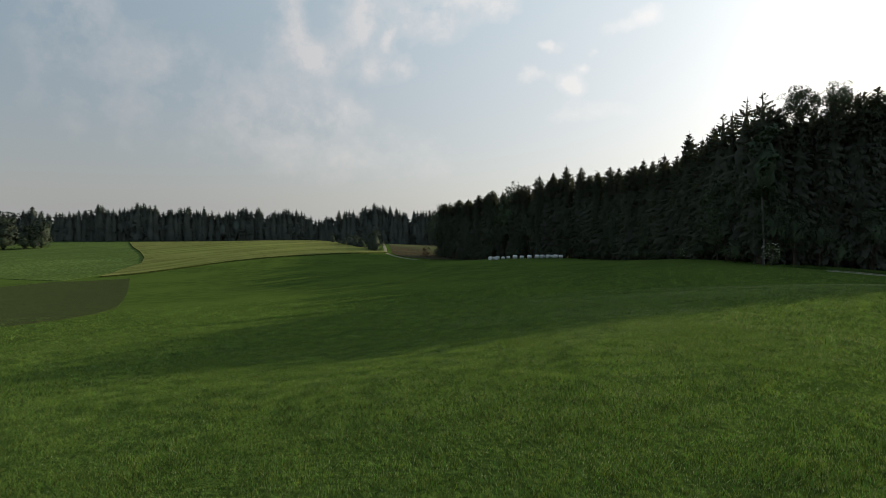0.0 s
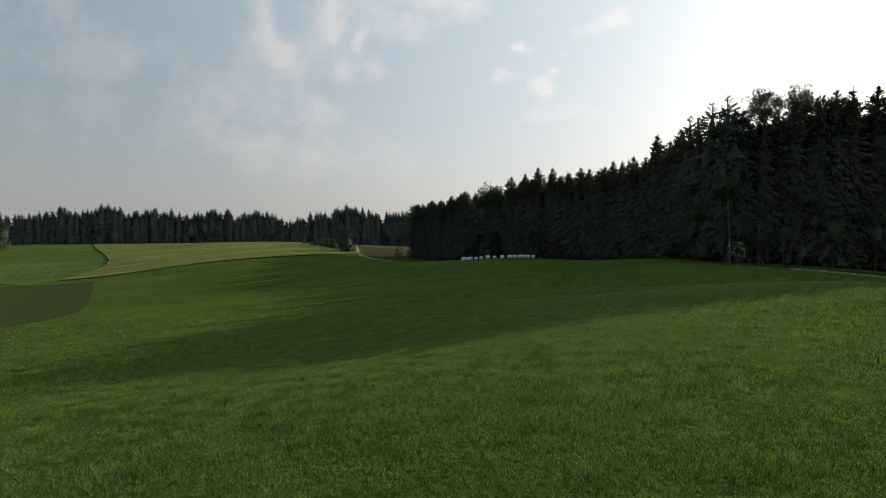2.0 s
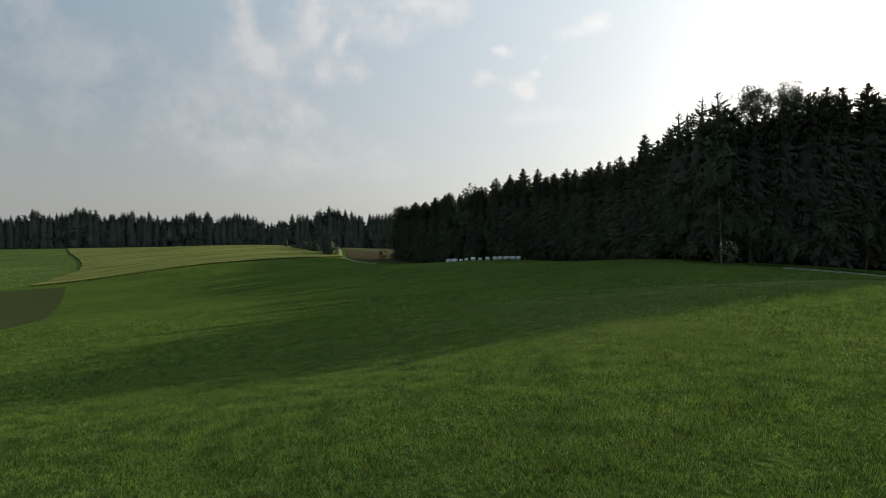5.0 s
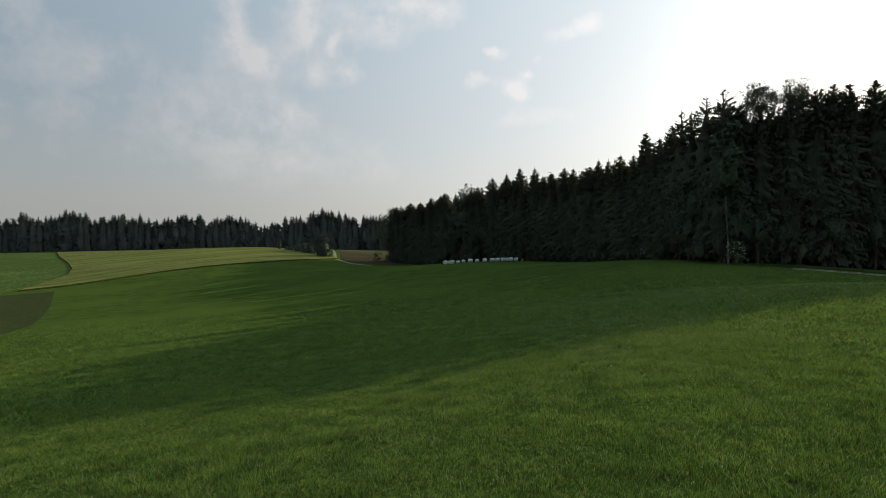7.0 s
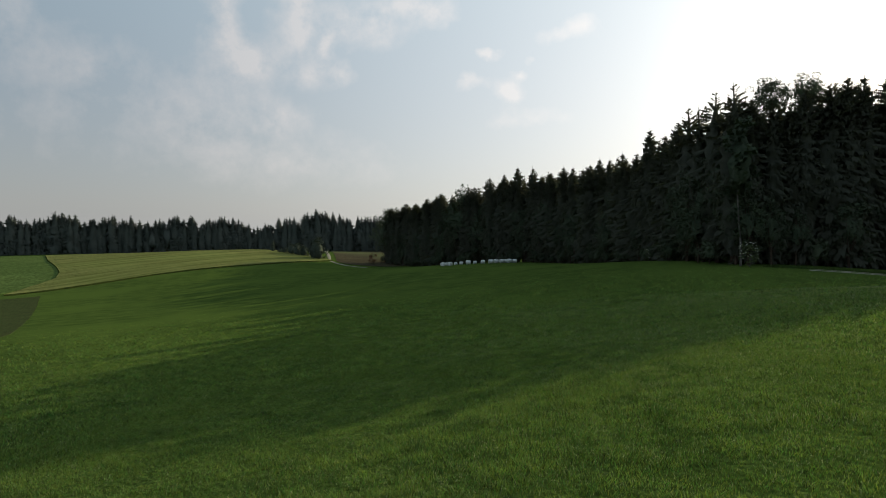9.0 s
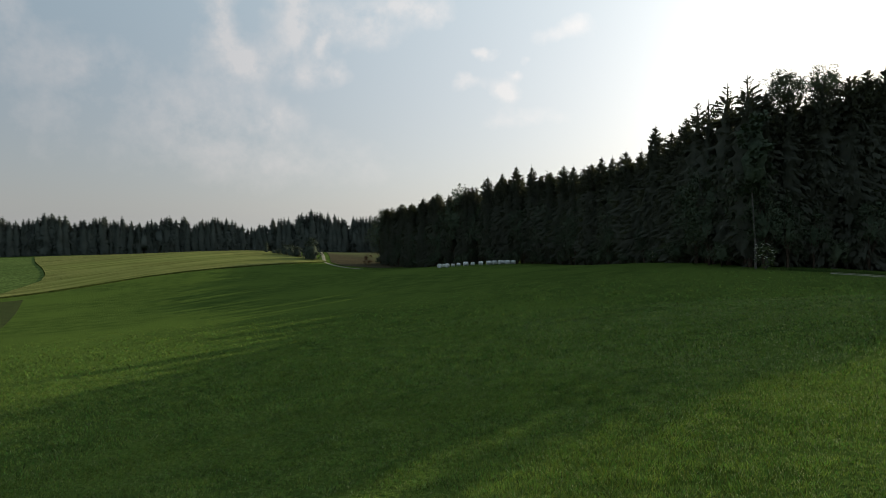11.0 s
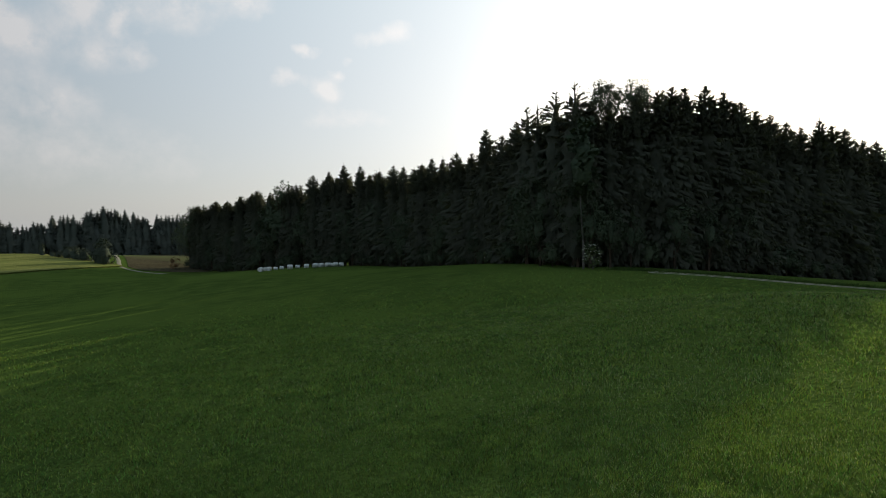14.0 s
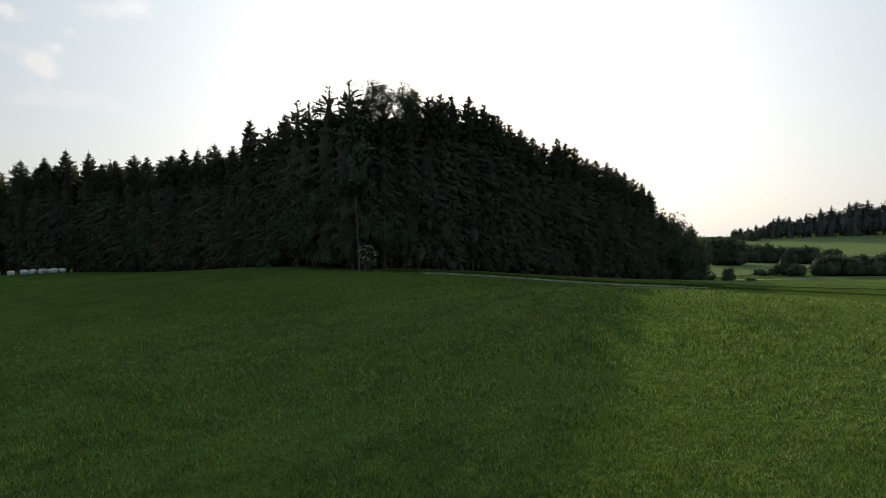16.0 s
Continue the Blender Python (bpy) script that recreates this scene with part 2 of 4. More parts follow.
def land(x, y):
    z = -4.59
    for a, b, r, h in RISES:
        z = z + h * np.exp(-((x - a) ** 2 + (y - b) ** 2) / r**2)
    return z


def lie(x, y):
    return float(land(np.float64(x), np.float64(y)))


def mesh_of(name, verts, faces, mat, smooth=False):
    me = bpy.data.meshes.new(name)
    me.from_pydata([tuple(v) for v in verts] if not isinstance(verts, np.ndarray) else verts.tolist(), [], faces if isinstance(faces, list) else faces.tolist())
    for one in mat if isinstance(mat, (list, tuple)) else [mat]:
        me.materials.append(one)
    if smooth:
        me.shade_smooth()
    me.update()
    return me


def part(name, mesh, parent, label=""):
    ob = new(name, mesh)
    ob.parent = parent
    return tagged(ob, label)


def grid_mesh(name, xs, ys, mat, lift=0.0, rough_by=0.0):
    gx, gy = np.meshgrid(xs, ys, indexing="ij")
    gz = land(gx, gy) + lift
    if rough_by:
        gz = gz + rough_by * np.random.default_rng(3).normal(size=gz.shape)
    v = np.stack([gx, gy, gz], -1).reshape(-1, 3)
    i = np.arange(len(xs) * len(ys)).reshape(len(xs), len(ys))
    f = np.stack([i[:-1, :-1], i[1:, :-1], i[1:, 1:], i[:-1, 1:]], -1).reshape(-1, 4)
    return mesh_of(name, v, f, mat, True)


def axis_steps(lo, hi, step, far):
    mid = np.arange(lo, hi + step / 2, step)
    grow = step * 1.25 ** np.arange(1, 60)
    out = np.cumsum(grow)
    out = out[out < far]
    return np.concatenate([(lo - out)[::-1], mid, hi + out])


ground = tagged(new("ground", grid_mesh("ground", axis_steps(-240, 240, 2.5, 4300), axis_steps(-30, 320, 2.5, 4300), M_MEADOW)),
                "rolling green meadow of long uncut grass", "meadow", kind="structure")


def strip(name, pts, width, mat, lift, label, category, across=4, step=1.5):
    """A draped strip along a smooth line of plan points."""
    p = np.array(pts, float)
    s = np.r_[0, np.cumsum(np.hypot(*np.diff(p, axis=0).T))]
    q = np.arange(0, s[-1], step)
    line = np.stack([np.interp(q, s, p[:, 0]), np.interp(q, s, p[:, 1])], 1)
    for _ in range(6):
        line[1:-1] = (line[:-2] + 2 * line[1:-1] + line[2:]) / 4
    way = np.gradient(line, axis=0)
    way /= np.linalg.norm(way, axis=1)[:, None]
    side = np.stack([-way[:, 1], way[:, 0]], 1)
    rng = np.random.default_rng(len(pts))
    verts = []
    for k in range(across + 1):
        w = (k / across - 0.5) * width + (rng.normal(size=len(line)) * 0.06 if k in (0, across) else 0)
        xy = line + side * np.reshape(w, (-1, 1))
        z = land(xy[:, 0], xy[:, 1]) + lift * (1 if 0 < k < across else -0.5)
        verts.append(np.c_[xy, z])
    n = len(line)
    f = [(k * n + i, k * n + i + 1, (k + 1) * n + i + 1, (k + 1) * n + i) for k in range(across) for i in range(n - 1)]
    return tagged(new(name, mesh_of(name, np.concatenate(verts), f, mat, True)), label, category, kind="structure")


def inside(x, y, poly):
    hit = np.zeros(np.shape(x), bool)
    for (ax, ay), (bx, by) in zip(poly, poly[1:] + poly[:1]):
        cross = (ay > y) != (by > y)
        with np.errstate(divide="ignore", invalid="ignore"):
            hit ^= cross & (x < (bx - ax) * (y - ay) / (by - ay) + ax)
    return hit


def field(name, poly, mats, height, label, category, step=2.0, ruts=0.0, shape=None):
    """A crop that stands height over the land inside a plan polygon, with a ragged side all round."""
    p = np.array(poly)
    xs, ys = np.arange(p[:, 0].min(), p[:, 0].max() + step, step), np.arange(p[:, 1].min(), p[:, 1].max() + step, step)
    gx, gy = np.meshgrid(xs, ys, indexing="ij")
    into = inside(gx, gy, poly)
    # pull the outermost points on to the border
    border = np.concatenate([np.linspace(a, b, max(2, int(np.hypot(*(np.array(b) - a)) / (step * 0.5)))) for a, b in zip(poly, poly[1:] + poly[:1])])
    near = np.full(gx.shape, np.inf)
    bx, by = gx.copy(), gy.copy()
    for q in border:
        dd = np.hypot(gx - q[0], gy - q[1])
        closer = dd < near
        near[closer], bx[closer], by[closer] = dd[closer], q[0], q[1]
    edge_pts = ~into & (near < step * 1.2)
    gx, gy = np.where(edge_pts, bx, gx), np.where(edge_pts, by, gy)
    keep = into | edge_pts
    rng = np.random.default_rng(5)
    top = land(gx, gy) + height * (1 + 0.06 * rng.normal(size=gx.shape))
    if shape:
        top = top + shape(gx, gy) * np.clip(near / 3.0, 0, 1) * into
    idx = -np.ones(gx.shape, int)
    idx[keep] = np.arange(keep.sum())
    verts = np.stack([gx[keep], gy[keep], top[keep]], 1)
    quad = np.stack([idx[:-1, :-1], idx[1:, :-1], idx[1:, 1:], idx[:-1, 1:]], -1).reshape(-1, 4)
    quad = quad[(quad >= 0).all(1)]
    n = len(verts)
    count = {}
    for f in quad.tolist():
        for a, b in zip(f, f[1:] + f[:1]):
            count[(a, b)] = count.get((a, b), 0) + 1
    rim = [(a, b) for a, b in count if (b, a) not in count]
    low = verts.copy()
    low[:, 2] = land(verts[:, 0], verts[:, 1]) - 0.05
    faces = quad.tolist() + [(b, a, a + n, b + n) for a, b in rim]
    me = mesh_of(name, np.concatenate([verts, low]), faces, mats)
    idxs = np.zeros(len(faces), int)
    if len(mats) > 1:
        idxs[len(quad):] = 1
    me.polygons.foreach_set("material_index", idxs)
    bm = bmesh.new()
    bm.from_mesh(me)
    bmesh.ops.delete(bm, geom=[v for v in bm.verts if not v.link_faces], context="VERTS")
    bm.to_mesh(me)
    bm.free()
    return tagged(new(name, me), label, category, kind="structure")


field("crop_field", [(-109.5, 148.2), (-103.8, 155.6), (-87, 179.6), (-65.6, 203.6), (-44.5, 243), (-54, 256), (-81, 286), (-130, 330), (-207, 308), (-160, 240), (-133, 204), (-121.5, 188), (-114.8, 176),
                     (-112.6, 162)], [M_CROP, M_CROPSIDE], 0.45, "pale ripening grain field, its standing edge coloured dark as shade", "field", 1.6)
field("ley_field", [(-113, 149), (-112.9, 162), (-115.2, 176.2), (-121.9, 188.2), (-133.4, 204.3), (-160.4, 240.2), (-207.4, 308.3), (-330, 330), (-330, 120), (-200, 116), (-113, 138)],
      [M_LEY, M_LEY], 0.12, "short bright green grass field on the slope", "field", 3.0)


ROWFIELD = [(-100, 147.5), (-83.7, 122.7), (-65, 93.3), (-52, 72.5), (-46.8, 61), (-45, 52.5), (-45.5, 46), (-60, 30), (-150, 60), (-112, 114), (-113, 135)]
field("row_crop_field", ROWFIELD, [M_SOIL, M_ROWS], 0.06, "dark green row crop field planted in ridges", "field", 1.5)


def crop_rows(poly, way, gap):
    """Leafy ridges side by side, each a low uneven prism."""
    rng = np.random.default_rng(8)
    p = np.array(poly)
    way = np.array(way) / np.hypot(*way)
    side = np.array([way[1], -way[0]])
    u, w = p @ way, p @ side
    v, f = [], []
    for c in np.arange(w.min(), w.max(), gap):
        run = np.arange(u.min(), u.max(), 2.5)
        mid = run[:, None] * way + (c + rng.normal(size=len(run)) * 0.03)[:, None] * side
        keep = inside(mid[:, 0], mid[:, 1], poly)
        half, tall = gap * 0.36 * rng.uniform(0.75, 1.15, len(run)), rng.uniform(0.015, 0.035, len(run))
        ends = keep & ~(np.r_[False, keep[:-1]] & np.r_[keep[1:], False])
        half, tall = np.where(ends, half * 0.3, half), np.where(ends, 0.0, tall)
        last = None
        for k in range(len(run)):
            if not keep[k]:
                last = None
                continue
            n = len(v)
            for off, up in ((-half[k], 0.0), (-half[k] * 0.5, tall[k]), (half[k] * 0.5, tall[k]), (half[k], 0.0)):
                q = mid[k] + side * off
                v.append((q[0], q[1], lie(q[0], q[1]) + 0.04 + up))
            if last is not None:
                f.extend((last + j, last + j + 1, n + j + 1, n + j) for j in range(3))
            last = n
    return tagged(new("crop_rows", mesh_of("crop_rows", v, f, M_ROWS)), "rows of low dark green crop plants on ridges", "crop", kind="stuff")


crop_rows(ROWFIELD, (-0.55, 0.83), 0.5)
field("stubble_field", [(-46.5, 262), (-42.8, 243.5), (-37.5, 234), (-20, 231), (-6, 236), (40, 262), (60, 430), (-70, 430), (-57, 310)], [M_BROWN, M_SOIL], 0.12,
      "brown stubble field behind the track", "field", 3.0)
field("valley_meadow", [(70, 44), (78, 60), (150, 76), (172, 84), (190, 90), (212, 82), (222, 60), (236, 20), (250, -40), (120, -40), (72, -10)], [M_LEY, M_LEY], 0.08, "smooth green meadow falling into the valley", "field", 4.0)
field("mound_field", [(178, 96), (192, 88), (210, 82), (230, 82), (262, 86), (292, 94), (300, 108), (284, 124), (250, 128), (205, 116), (184, 106)], [M_HAZEFIELD, M_HAZEFIELD], 0.2, "green field in the valley, haze and sun put into its pale colour", "field", 4.0)
field("slope_field", [(322, 96), (332, 60), (340, 20), (620, -20), (612, 120), (596, 205), (582, 236), (540, 228), (400, 170), (335, 136)], [M_HAZEFIELD, M_HAZEFIELD], 1.3, "green field below the far wood, haze and sun put into its pale colour", "field", 8.0)
strip("farm_track", [(-74, 394), (-60, 310), (-49.5, 263), (-45.5, 243), (-41.5, 235.5), (-35.5, 226), (-31, 220.7), (-26, 216)], 1.7, M_GRAVEL, 0.10,
      "pale gravel farm track bending round the grain field", "track")
for line in ([(-178, 270), (-139, 214), (-122, 192), (-115.5, 184), (-110, 178)], [(-175, 271), (-136.5, 215), (-119.6, 192.5), (-113.5, 185), (-108, 178.5)],
             [(-112, 180), (-106.4, 185), (-102, 192.4), (-95.3, 205), (-86, 228)]):
    strip("tramline", line, 0.6, M_CROPSIDE, 0.49, "dark wheel line pressed through the grain", "tramline", 2)
for off in (0.0, 1.6):
    strip("wheel_track", [(x + off * 0.6, y + off * 0.8) for x, y in ((41, 68), (42.6, 66.7), (46.3, 63.1), (49.3, 58.9), (51.4, 54.3), (54.6, 50.7), (56.5, 47.8), (59.2, 45.6), (61.5, 43.5))], 0.34,
          M_GRAVEL, 0.05, "pale gravel wheel track along the edge of the wood", "track", 2)
strip("valley_road", [(181, 86), (184.1, 81.6), (187.6, 73.1), (192.7, 63), (201, 53), (214, 30), (236, -20)], 1.5, M_ROAD, 0.10, "narrow pale road in the valley", "road")

# ---------------------------------------------------------------- trees
def tube(points, radii, sides=6):
    """A tapered round limb through points: vertices and faces."""
    v, f = [], []
    pts = [Vector(p) for p in points]
    for i, (p, r) in enumerate(zip(pts, radii)):
        way = (pts[min(i + 1, len(pts) - 1)] - pts[max(i - 1, 0)]).normalized()
        u = way.orthogonal().normalized()
        w = way.cross(u)
        for k in range(sides):
            a = 2 * math.pi * k / sides
            v.append(tuple(p + (u * math.cos(a) + w * math.sin(a)) * r))
    for i in range(len(pts) - 1):
        for k in range(sides):
            a, b = i * sides + k, i * sides + (k + 1) % sides
            f.append((a, b, b + sides, a + sides))
    f.append(tuple(range((len(pts) - 1) * sides, len(pts) * sides)))
    return v, f


soft = {}


def leafy_mesh(name, v, f, mat, centre, own=0.35, up=0.35):
    """A crown whose small sprays are shaded as one rounded mass: faces turned outward, normals eased towards the crown's own."""
    v = np.array(v, float)
    size = np.array([len(g) for g in f])
    first = np.array([g[:3] for g in f])
    nf = np.cross(v[first[:, 1]] - v[first[:, 0]], v[first[:, 2]] - v[first[:, 0]])
    nf /= np.maximum(np.linalg.norm(nf, axis=1), 1e-9)[:, None]
    mid = v[first].mean(axis=1)
    out = mid - centre(mid)
    out[:, 2] += up * np.linalg.norm(out, axis=1)
    back = (nf * out).sum(axis=1) < 0
    f = [tuple(reversed(g)) if b else tuple(g) for g, b in zip(f, back)]
    nf[back] *= -1
    outv = v - centre(v)
    outv[:, 2] += up * np.linalg.norm(outv, axis=1)
    outv /= np.maximum(np.linalg.norm(outv, axis=1), 1e-6)[:, None]
    add = np.zeros_like(v)
    who = np.concatenate([np.array(g) for g in f])
    np.add.at(add, who, np.repeat(nf, size, axis=0))
    add /= np.maximum(np.linalg.norm(add, axis=1), 1e-6)[:, None]
    nv = outv + own * add
    nv /= np.maximum(np.linalg.norm(nv, axis=1), 1e-6)[:, None]
    me = mesh_of(name, v, f, mat, True)
    me.normals_split_custom_set_from_vertices(nv.tolist())
    soft[me.name] = nv
    return me


def spruce_meshes(seed, height=22.0, radius=3.3, bare=0.05, gap=0.45, arms=9, twigs=3, taper=0.42, ragged=0.0, core=0.66, low=0.0, stout=1.0):
    """A spruce: a trunk, a tiered dense heart and whorls of drooping boughs, each a narrow frond with side twigs."""
    rng = random.Random(seed)
    lean = (rng.uniform(-0.3, 0.3), rng.uniform(-0.3, 0.3))
    lobes = [(rng.uniform(0, 6.28), rng.uniform(0.08, 0.2), rng.uniform(0.25, 0.7)) for _ in range(3)]
    spine = lambda z: (lean[0] * math.sin(z / height * 2.2), lean[1] * math.sin(z / height * 2.6), z)
    tv, tf = tube([spine(height * k / 6) for k in range(7)], [0.30 * (1 - k / 6.4) + 0.02 for k in range(7)], 7)
    tv = [(x, y, z - 0.3 if z < 0.01 else z) for x, y, z in tv]
    v, f = [], []
    foot = height * bare

    def girth(z):
        return radius * (1 - math.exp(-taper * (height - z) / radius)) * min(1.0, 0.7 + 0.1 * (z - foot))

    def tri(a, b, c):
        n = len(v)
        v.extend((tuple(a), tuple(b), tuple(c)))
        f.append((n, n + 1, n + 2))

    around, z, ring = 9, max(foot, height * low * 0.6), 0   # tiers of the dense heart
    while True:
        d = height - z
        wide = core * (1.0 if ring % 2 == 0 else 0.72) * min(1.0, 0.42 + d * 0.09) * (1 - ragged * max(0.0, 0.7 - d / 10))
        for k in range(around):
            a = 6.283 * (k + 0.5 * (ring % 2)) / around
            rr = girth(z) * wide * rng.uniform(0.75, 1.2) * (1 + sum(g * math.sin(a * (q + 1) + p + z * w) for q, (p, g, w) in enumerate(lobes)))
            c = spine(z)
            v.append((c[0] + rr * math.cos(a), c[1] + rr * math.sin(a), z - rng.uniform(0.0, 0.35) * min(1.0, d / 3)))
        ring += 1
        if d < 0.5:
            break
        z = min(z + min(0.95, 0.22 + 0.11 * d), height - 0.4)
    for w in range(ring - 1):
        for k in range(around):
            a, b = w * around + k, w * around + (k + 1) % around
            f.append((a, b, b + around, a + around))
    z = height - 0.35
    while z > max(foot, height * low):
        d = height - z
        r = girth(z) + 0.12
        count = max(6, round(arms * min(1.0, 0.65 + 0.07 * d)))
        fine = twigs + (1 if d < 7 and twigs > 2 else 0)
        turn = rng.uniform(0, 6.28)
        whorl = rng.uniform(0.82, 1.12)
        for k in range(count):
            if rng.random() < ragged * 0.45 and d < 9:
                continue
            a = turn + 6.283 * k / count + rng.uniform(-0.3, 0.3)
            out, side = Vector((math.cos(a), math.sin(a), 0)), Vector((-math.sin(a), math.cos(a), 0))
            ln = r * whorl * rng.uniform(0.72, 1.18) * (1.0 if d < 7 else 0.88) * (1 + sum(g * math.sin(a * (q + 1) + p + z * w) for q, (p, g, w) in enumerate(lobes)))
            rise = 0.85 - 0.135 * d if d < 8 else -0.25     # the top boughs reach up, the lower ones hang
            base = Vector(spine(z + rng.uniform(-0.5, 0.5) * gap))

            def at(t):
                return base + out * (ln * t) + Vector((0, 0, ln * (rise * t - 0.30 * t * t + 0.16 * t**3)))

            w0 = (0.09 + 0.035 * ln) * rng.uniform(0.7, 1.2) * stout
            start, mid, tip = at(0.10 if d < 5 else 0.45), at(0.68), at(1.0)
            drop = Vector((0, 0, w0 * min(2.2, 0.5 + 0.3 * d)))
            flank = side * rng.choice((-1, 1))
            tri(start, mid + flank * w0, mid - flank * w0 * 0.6 - drop)
            tri(mid + flank * w0, mid - flank * w0 * 0.6 - drop, tip)
            for j in range(fine):
                t = 0.98 - (0.72 if d < 6 else 0.5) * (j + rng.uniform(0, 0.7)) / max(fine, 1)
                p = at(t)
                k2 = ((0.11 if d < 4 else 0.15) + (0.11 if d < 6 else 0.08) * ln * (1.2 - 0.7 * t)) * rng.uniform(0.65, 1.35) * stout
                if d < 6:                                  # side twigs near the top
                    for sg in (-1, 1):
                        if rng.random() < 0.9:
                            tri(at(t - 0.13) if ln > 0.6 else base, p + out * 0.05, p + side * sg * k2 + out * k2 * rng.uniform(0.3, 0.8) - Vector((0, 0, k2 * rng.uniform(0.1, 0.9) * min(1.0, 0.25 + d * 0.15))))
                    if d > 1.5:
                        tri(p - out * 0.10, p + out * 0.12, p + side * rng.uniform(-0.12, 0.12) - Vector((0, 0, rng.uniform(0.2, 0.55))))
                    if d > 2.5 and t > 0.6:
                        tri(p - side * k2 * 0.7, p + side * k2 * 0.7, p + out * 0.1 + side * rng.uniform(-0.2, 0.2) - Vector((0, 0, rng.uniform(0.25, 0.55))))
                else:                                      # curtains of hanging twigs lower down
                    for sg in (-1, 1):
                        q = p + side * sg * k2 * 0.9
                        tri(p + side * sg * 0.03, q - out * rng.uniform(0.05, 0.35), (p + q) / 2 + side * rng.uniform(-0.2, 0.2) + out * rng.uniform(0.0, 0.2) - Vector((0, 0, rng.uniform(0.25, 0.65) * stout)))
        z -= gap * rng.uniform(0.8, 1.2) * (0.60 if d < 5 else 1.1)
    top = Vector(spine(height - 1.0))
    for k in range(4):                                      # the leader
        a = 1.571 * k
        tri(top + Vector((0.09 * math.cos(a), 0.09 * math.sin(a), 0)), top + Vector((0.09 * math.cos(a + 1.9), 0.09 * math.sin(a + 1.9), 0)), Vector(spine(height)) + Vector((0, 0, 0.7)))

    def axis(p):
        return np.c_[p[:, 0] * 0, p[:, 1] * 0, p[:, 2]]

    return mesh_of("trunk", tv, tf, M_BARK, True), leafy_mesh("crown", v, f, M_NEEDLE, axis, 0.12)


def broad_meshes(seed, height=16.0, spread=4.5, clear=0.18, clumps=46, leaves=36, leaf=0.55, airy=1.0, mat=None, bark=None, heavy=1.0, core=0.6, limbs=1.0, hollow=0.55):
    rng = random.Random(seed)
    tv, tf = [], []

    def limb(pts, radii, sides=6):
        v, f = tube(pts, radii, sides)
        n = len(tv)
        tv.extend(v)
        tf.extend(tuple(i + n for i in g) for g in f)

    thick = 0.016 * height * heavy
    fork = height * min(clear + 0.22, 0.6)
    bend = (rng.uniform(-0.3, 0.3), rng.uniform(-0.3, 0.3))
    limb([(0, 0, -0.3), (bend[0] * 0.5, bend[1] * 0.5, fork * 0.5), (bend[0], bend[1], fork), (bend[0] * 1.4, bend[1] * 1.2, height * 0.86)],
         [thick * 1.3, thick, thick * 0.7, thick * 0.1], 8)
    v, f = [], []
    mid = height * (1 + clear) / 2
    half = height * (1 - clear) / 2
    if core:
        rings, around = 7, 8
        for w in range(rings):
            b = -1.45 + 2.9 * w / (rings - 1)
            for k in range(around):
                a = 6.283 * (k + 0.5 * (w % 2)) / around
                q = core * rng.uniform(0.75, 1.2) * (1 + 0.30 * math.sin(3 * a + seed) * math.cos(2 * b + seed * 0.7))
                v.append((spread * q * math.cos(b) * math.cos(a), spread * q * math.cos(b) * math.sin(a), mid + half * q * 1.1 * math.sin(b)))
        for w in range(rings - 1):
            for k in range(around):
                a, b = w * around + k, w * around + (k + 1) % around
                f.append((a, b, b + around, a + around))
    for c in range(clumps):
        a, b = rng.uniform(0, 6.283), math.asin(rng.uniform(-0.85 if clear > -0.1 else -0.6, 1.0))
        depth = rng.uniform(hollow, 1.0) ** 0.6
        lump = 1 + 0.32 * math.sin(3 * a + seed) * math.cos(2 * b + seed * 0.7)
        cx, cy = spread * depth * lump * math.cos(b) * math.cos(a) * 0.85, spread * depth * lump * math.cos(b) * math.sin(a) * 0.85
        cz = mid + half * depth * math.sin(b) * 0.88
        if c % 4 == 0:
            z0 = min(height * rng.uniform(clear - 0.02, max(clear + 0.05, 0.6)), cz - 0.3)
            limb([(bend[0], bend[1], z0), (cx * 0.5, cy * 0.5, (z0 + cz) / 2 - 0.1), (cx, cy, cz)], [thick * 0.4 * limbs, thick * 0.22 * limbs, thick * 0.06 * limbs], 4)
        size = spread * rng.uniform(0.20, 0.36) * airy
        for _ in range(leaves):
            d = Vector((rng.gauss(0, 1), rng.gauss(0, 1), rng.gauss(0, 0.8)))
            d = d.normalized() * size * rng.uniform(0.35, 1.0) ** 0.5
            p = Vector((cx, cy, cz)) + d
            u = Vector((rng.gauss(0, 1), rng.gauss(0, 1), rng.gauss(0, 0.6))).normalized()
            w = u.cross(Vector((rng.gauss(0, 1), rng.gauss(0, 1), rng.gauss(0, 1)))).normalized()
            s = leaf * rng.uniform(0.55, 1.2)
            n = len(v)
            v.extend((tuple(p - u * s * 0.5), tuple(p + w * s * 0.32), tuple(p + u * s * 0.5), tuple(p - w * s * 0.32)))
            f.append((n, n + 1, n + 2, n + 3))
    return mesh_of("trunk", tv, tf, bark or M_BARK, True), leafy_mesh("crown", v, f, mat or M_LEAF, lambda p: np.array((0, 0, mid - half * 0.25)), 0.5, 0.15)


def tree_thing(name, meshes, label, category, group):
    ob = new(name)
    ob.empty_display_size = 0.5
    part("trunk", meshes[0], ob)
    part("crown", meshes[1], ob)
    return tagged(ob, label, category, group)


stock = {}


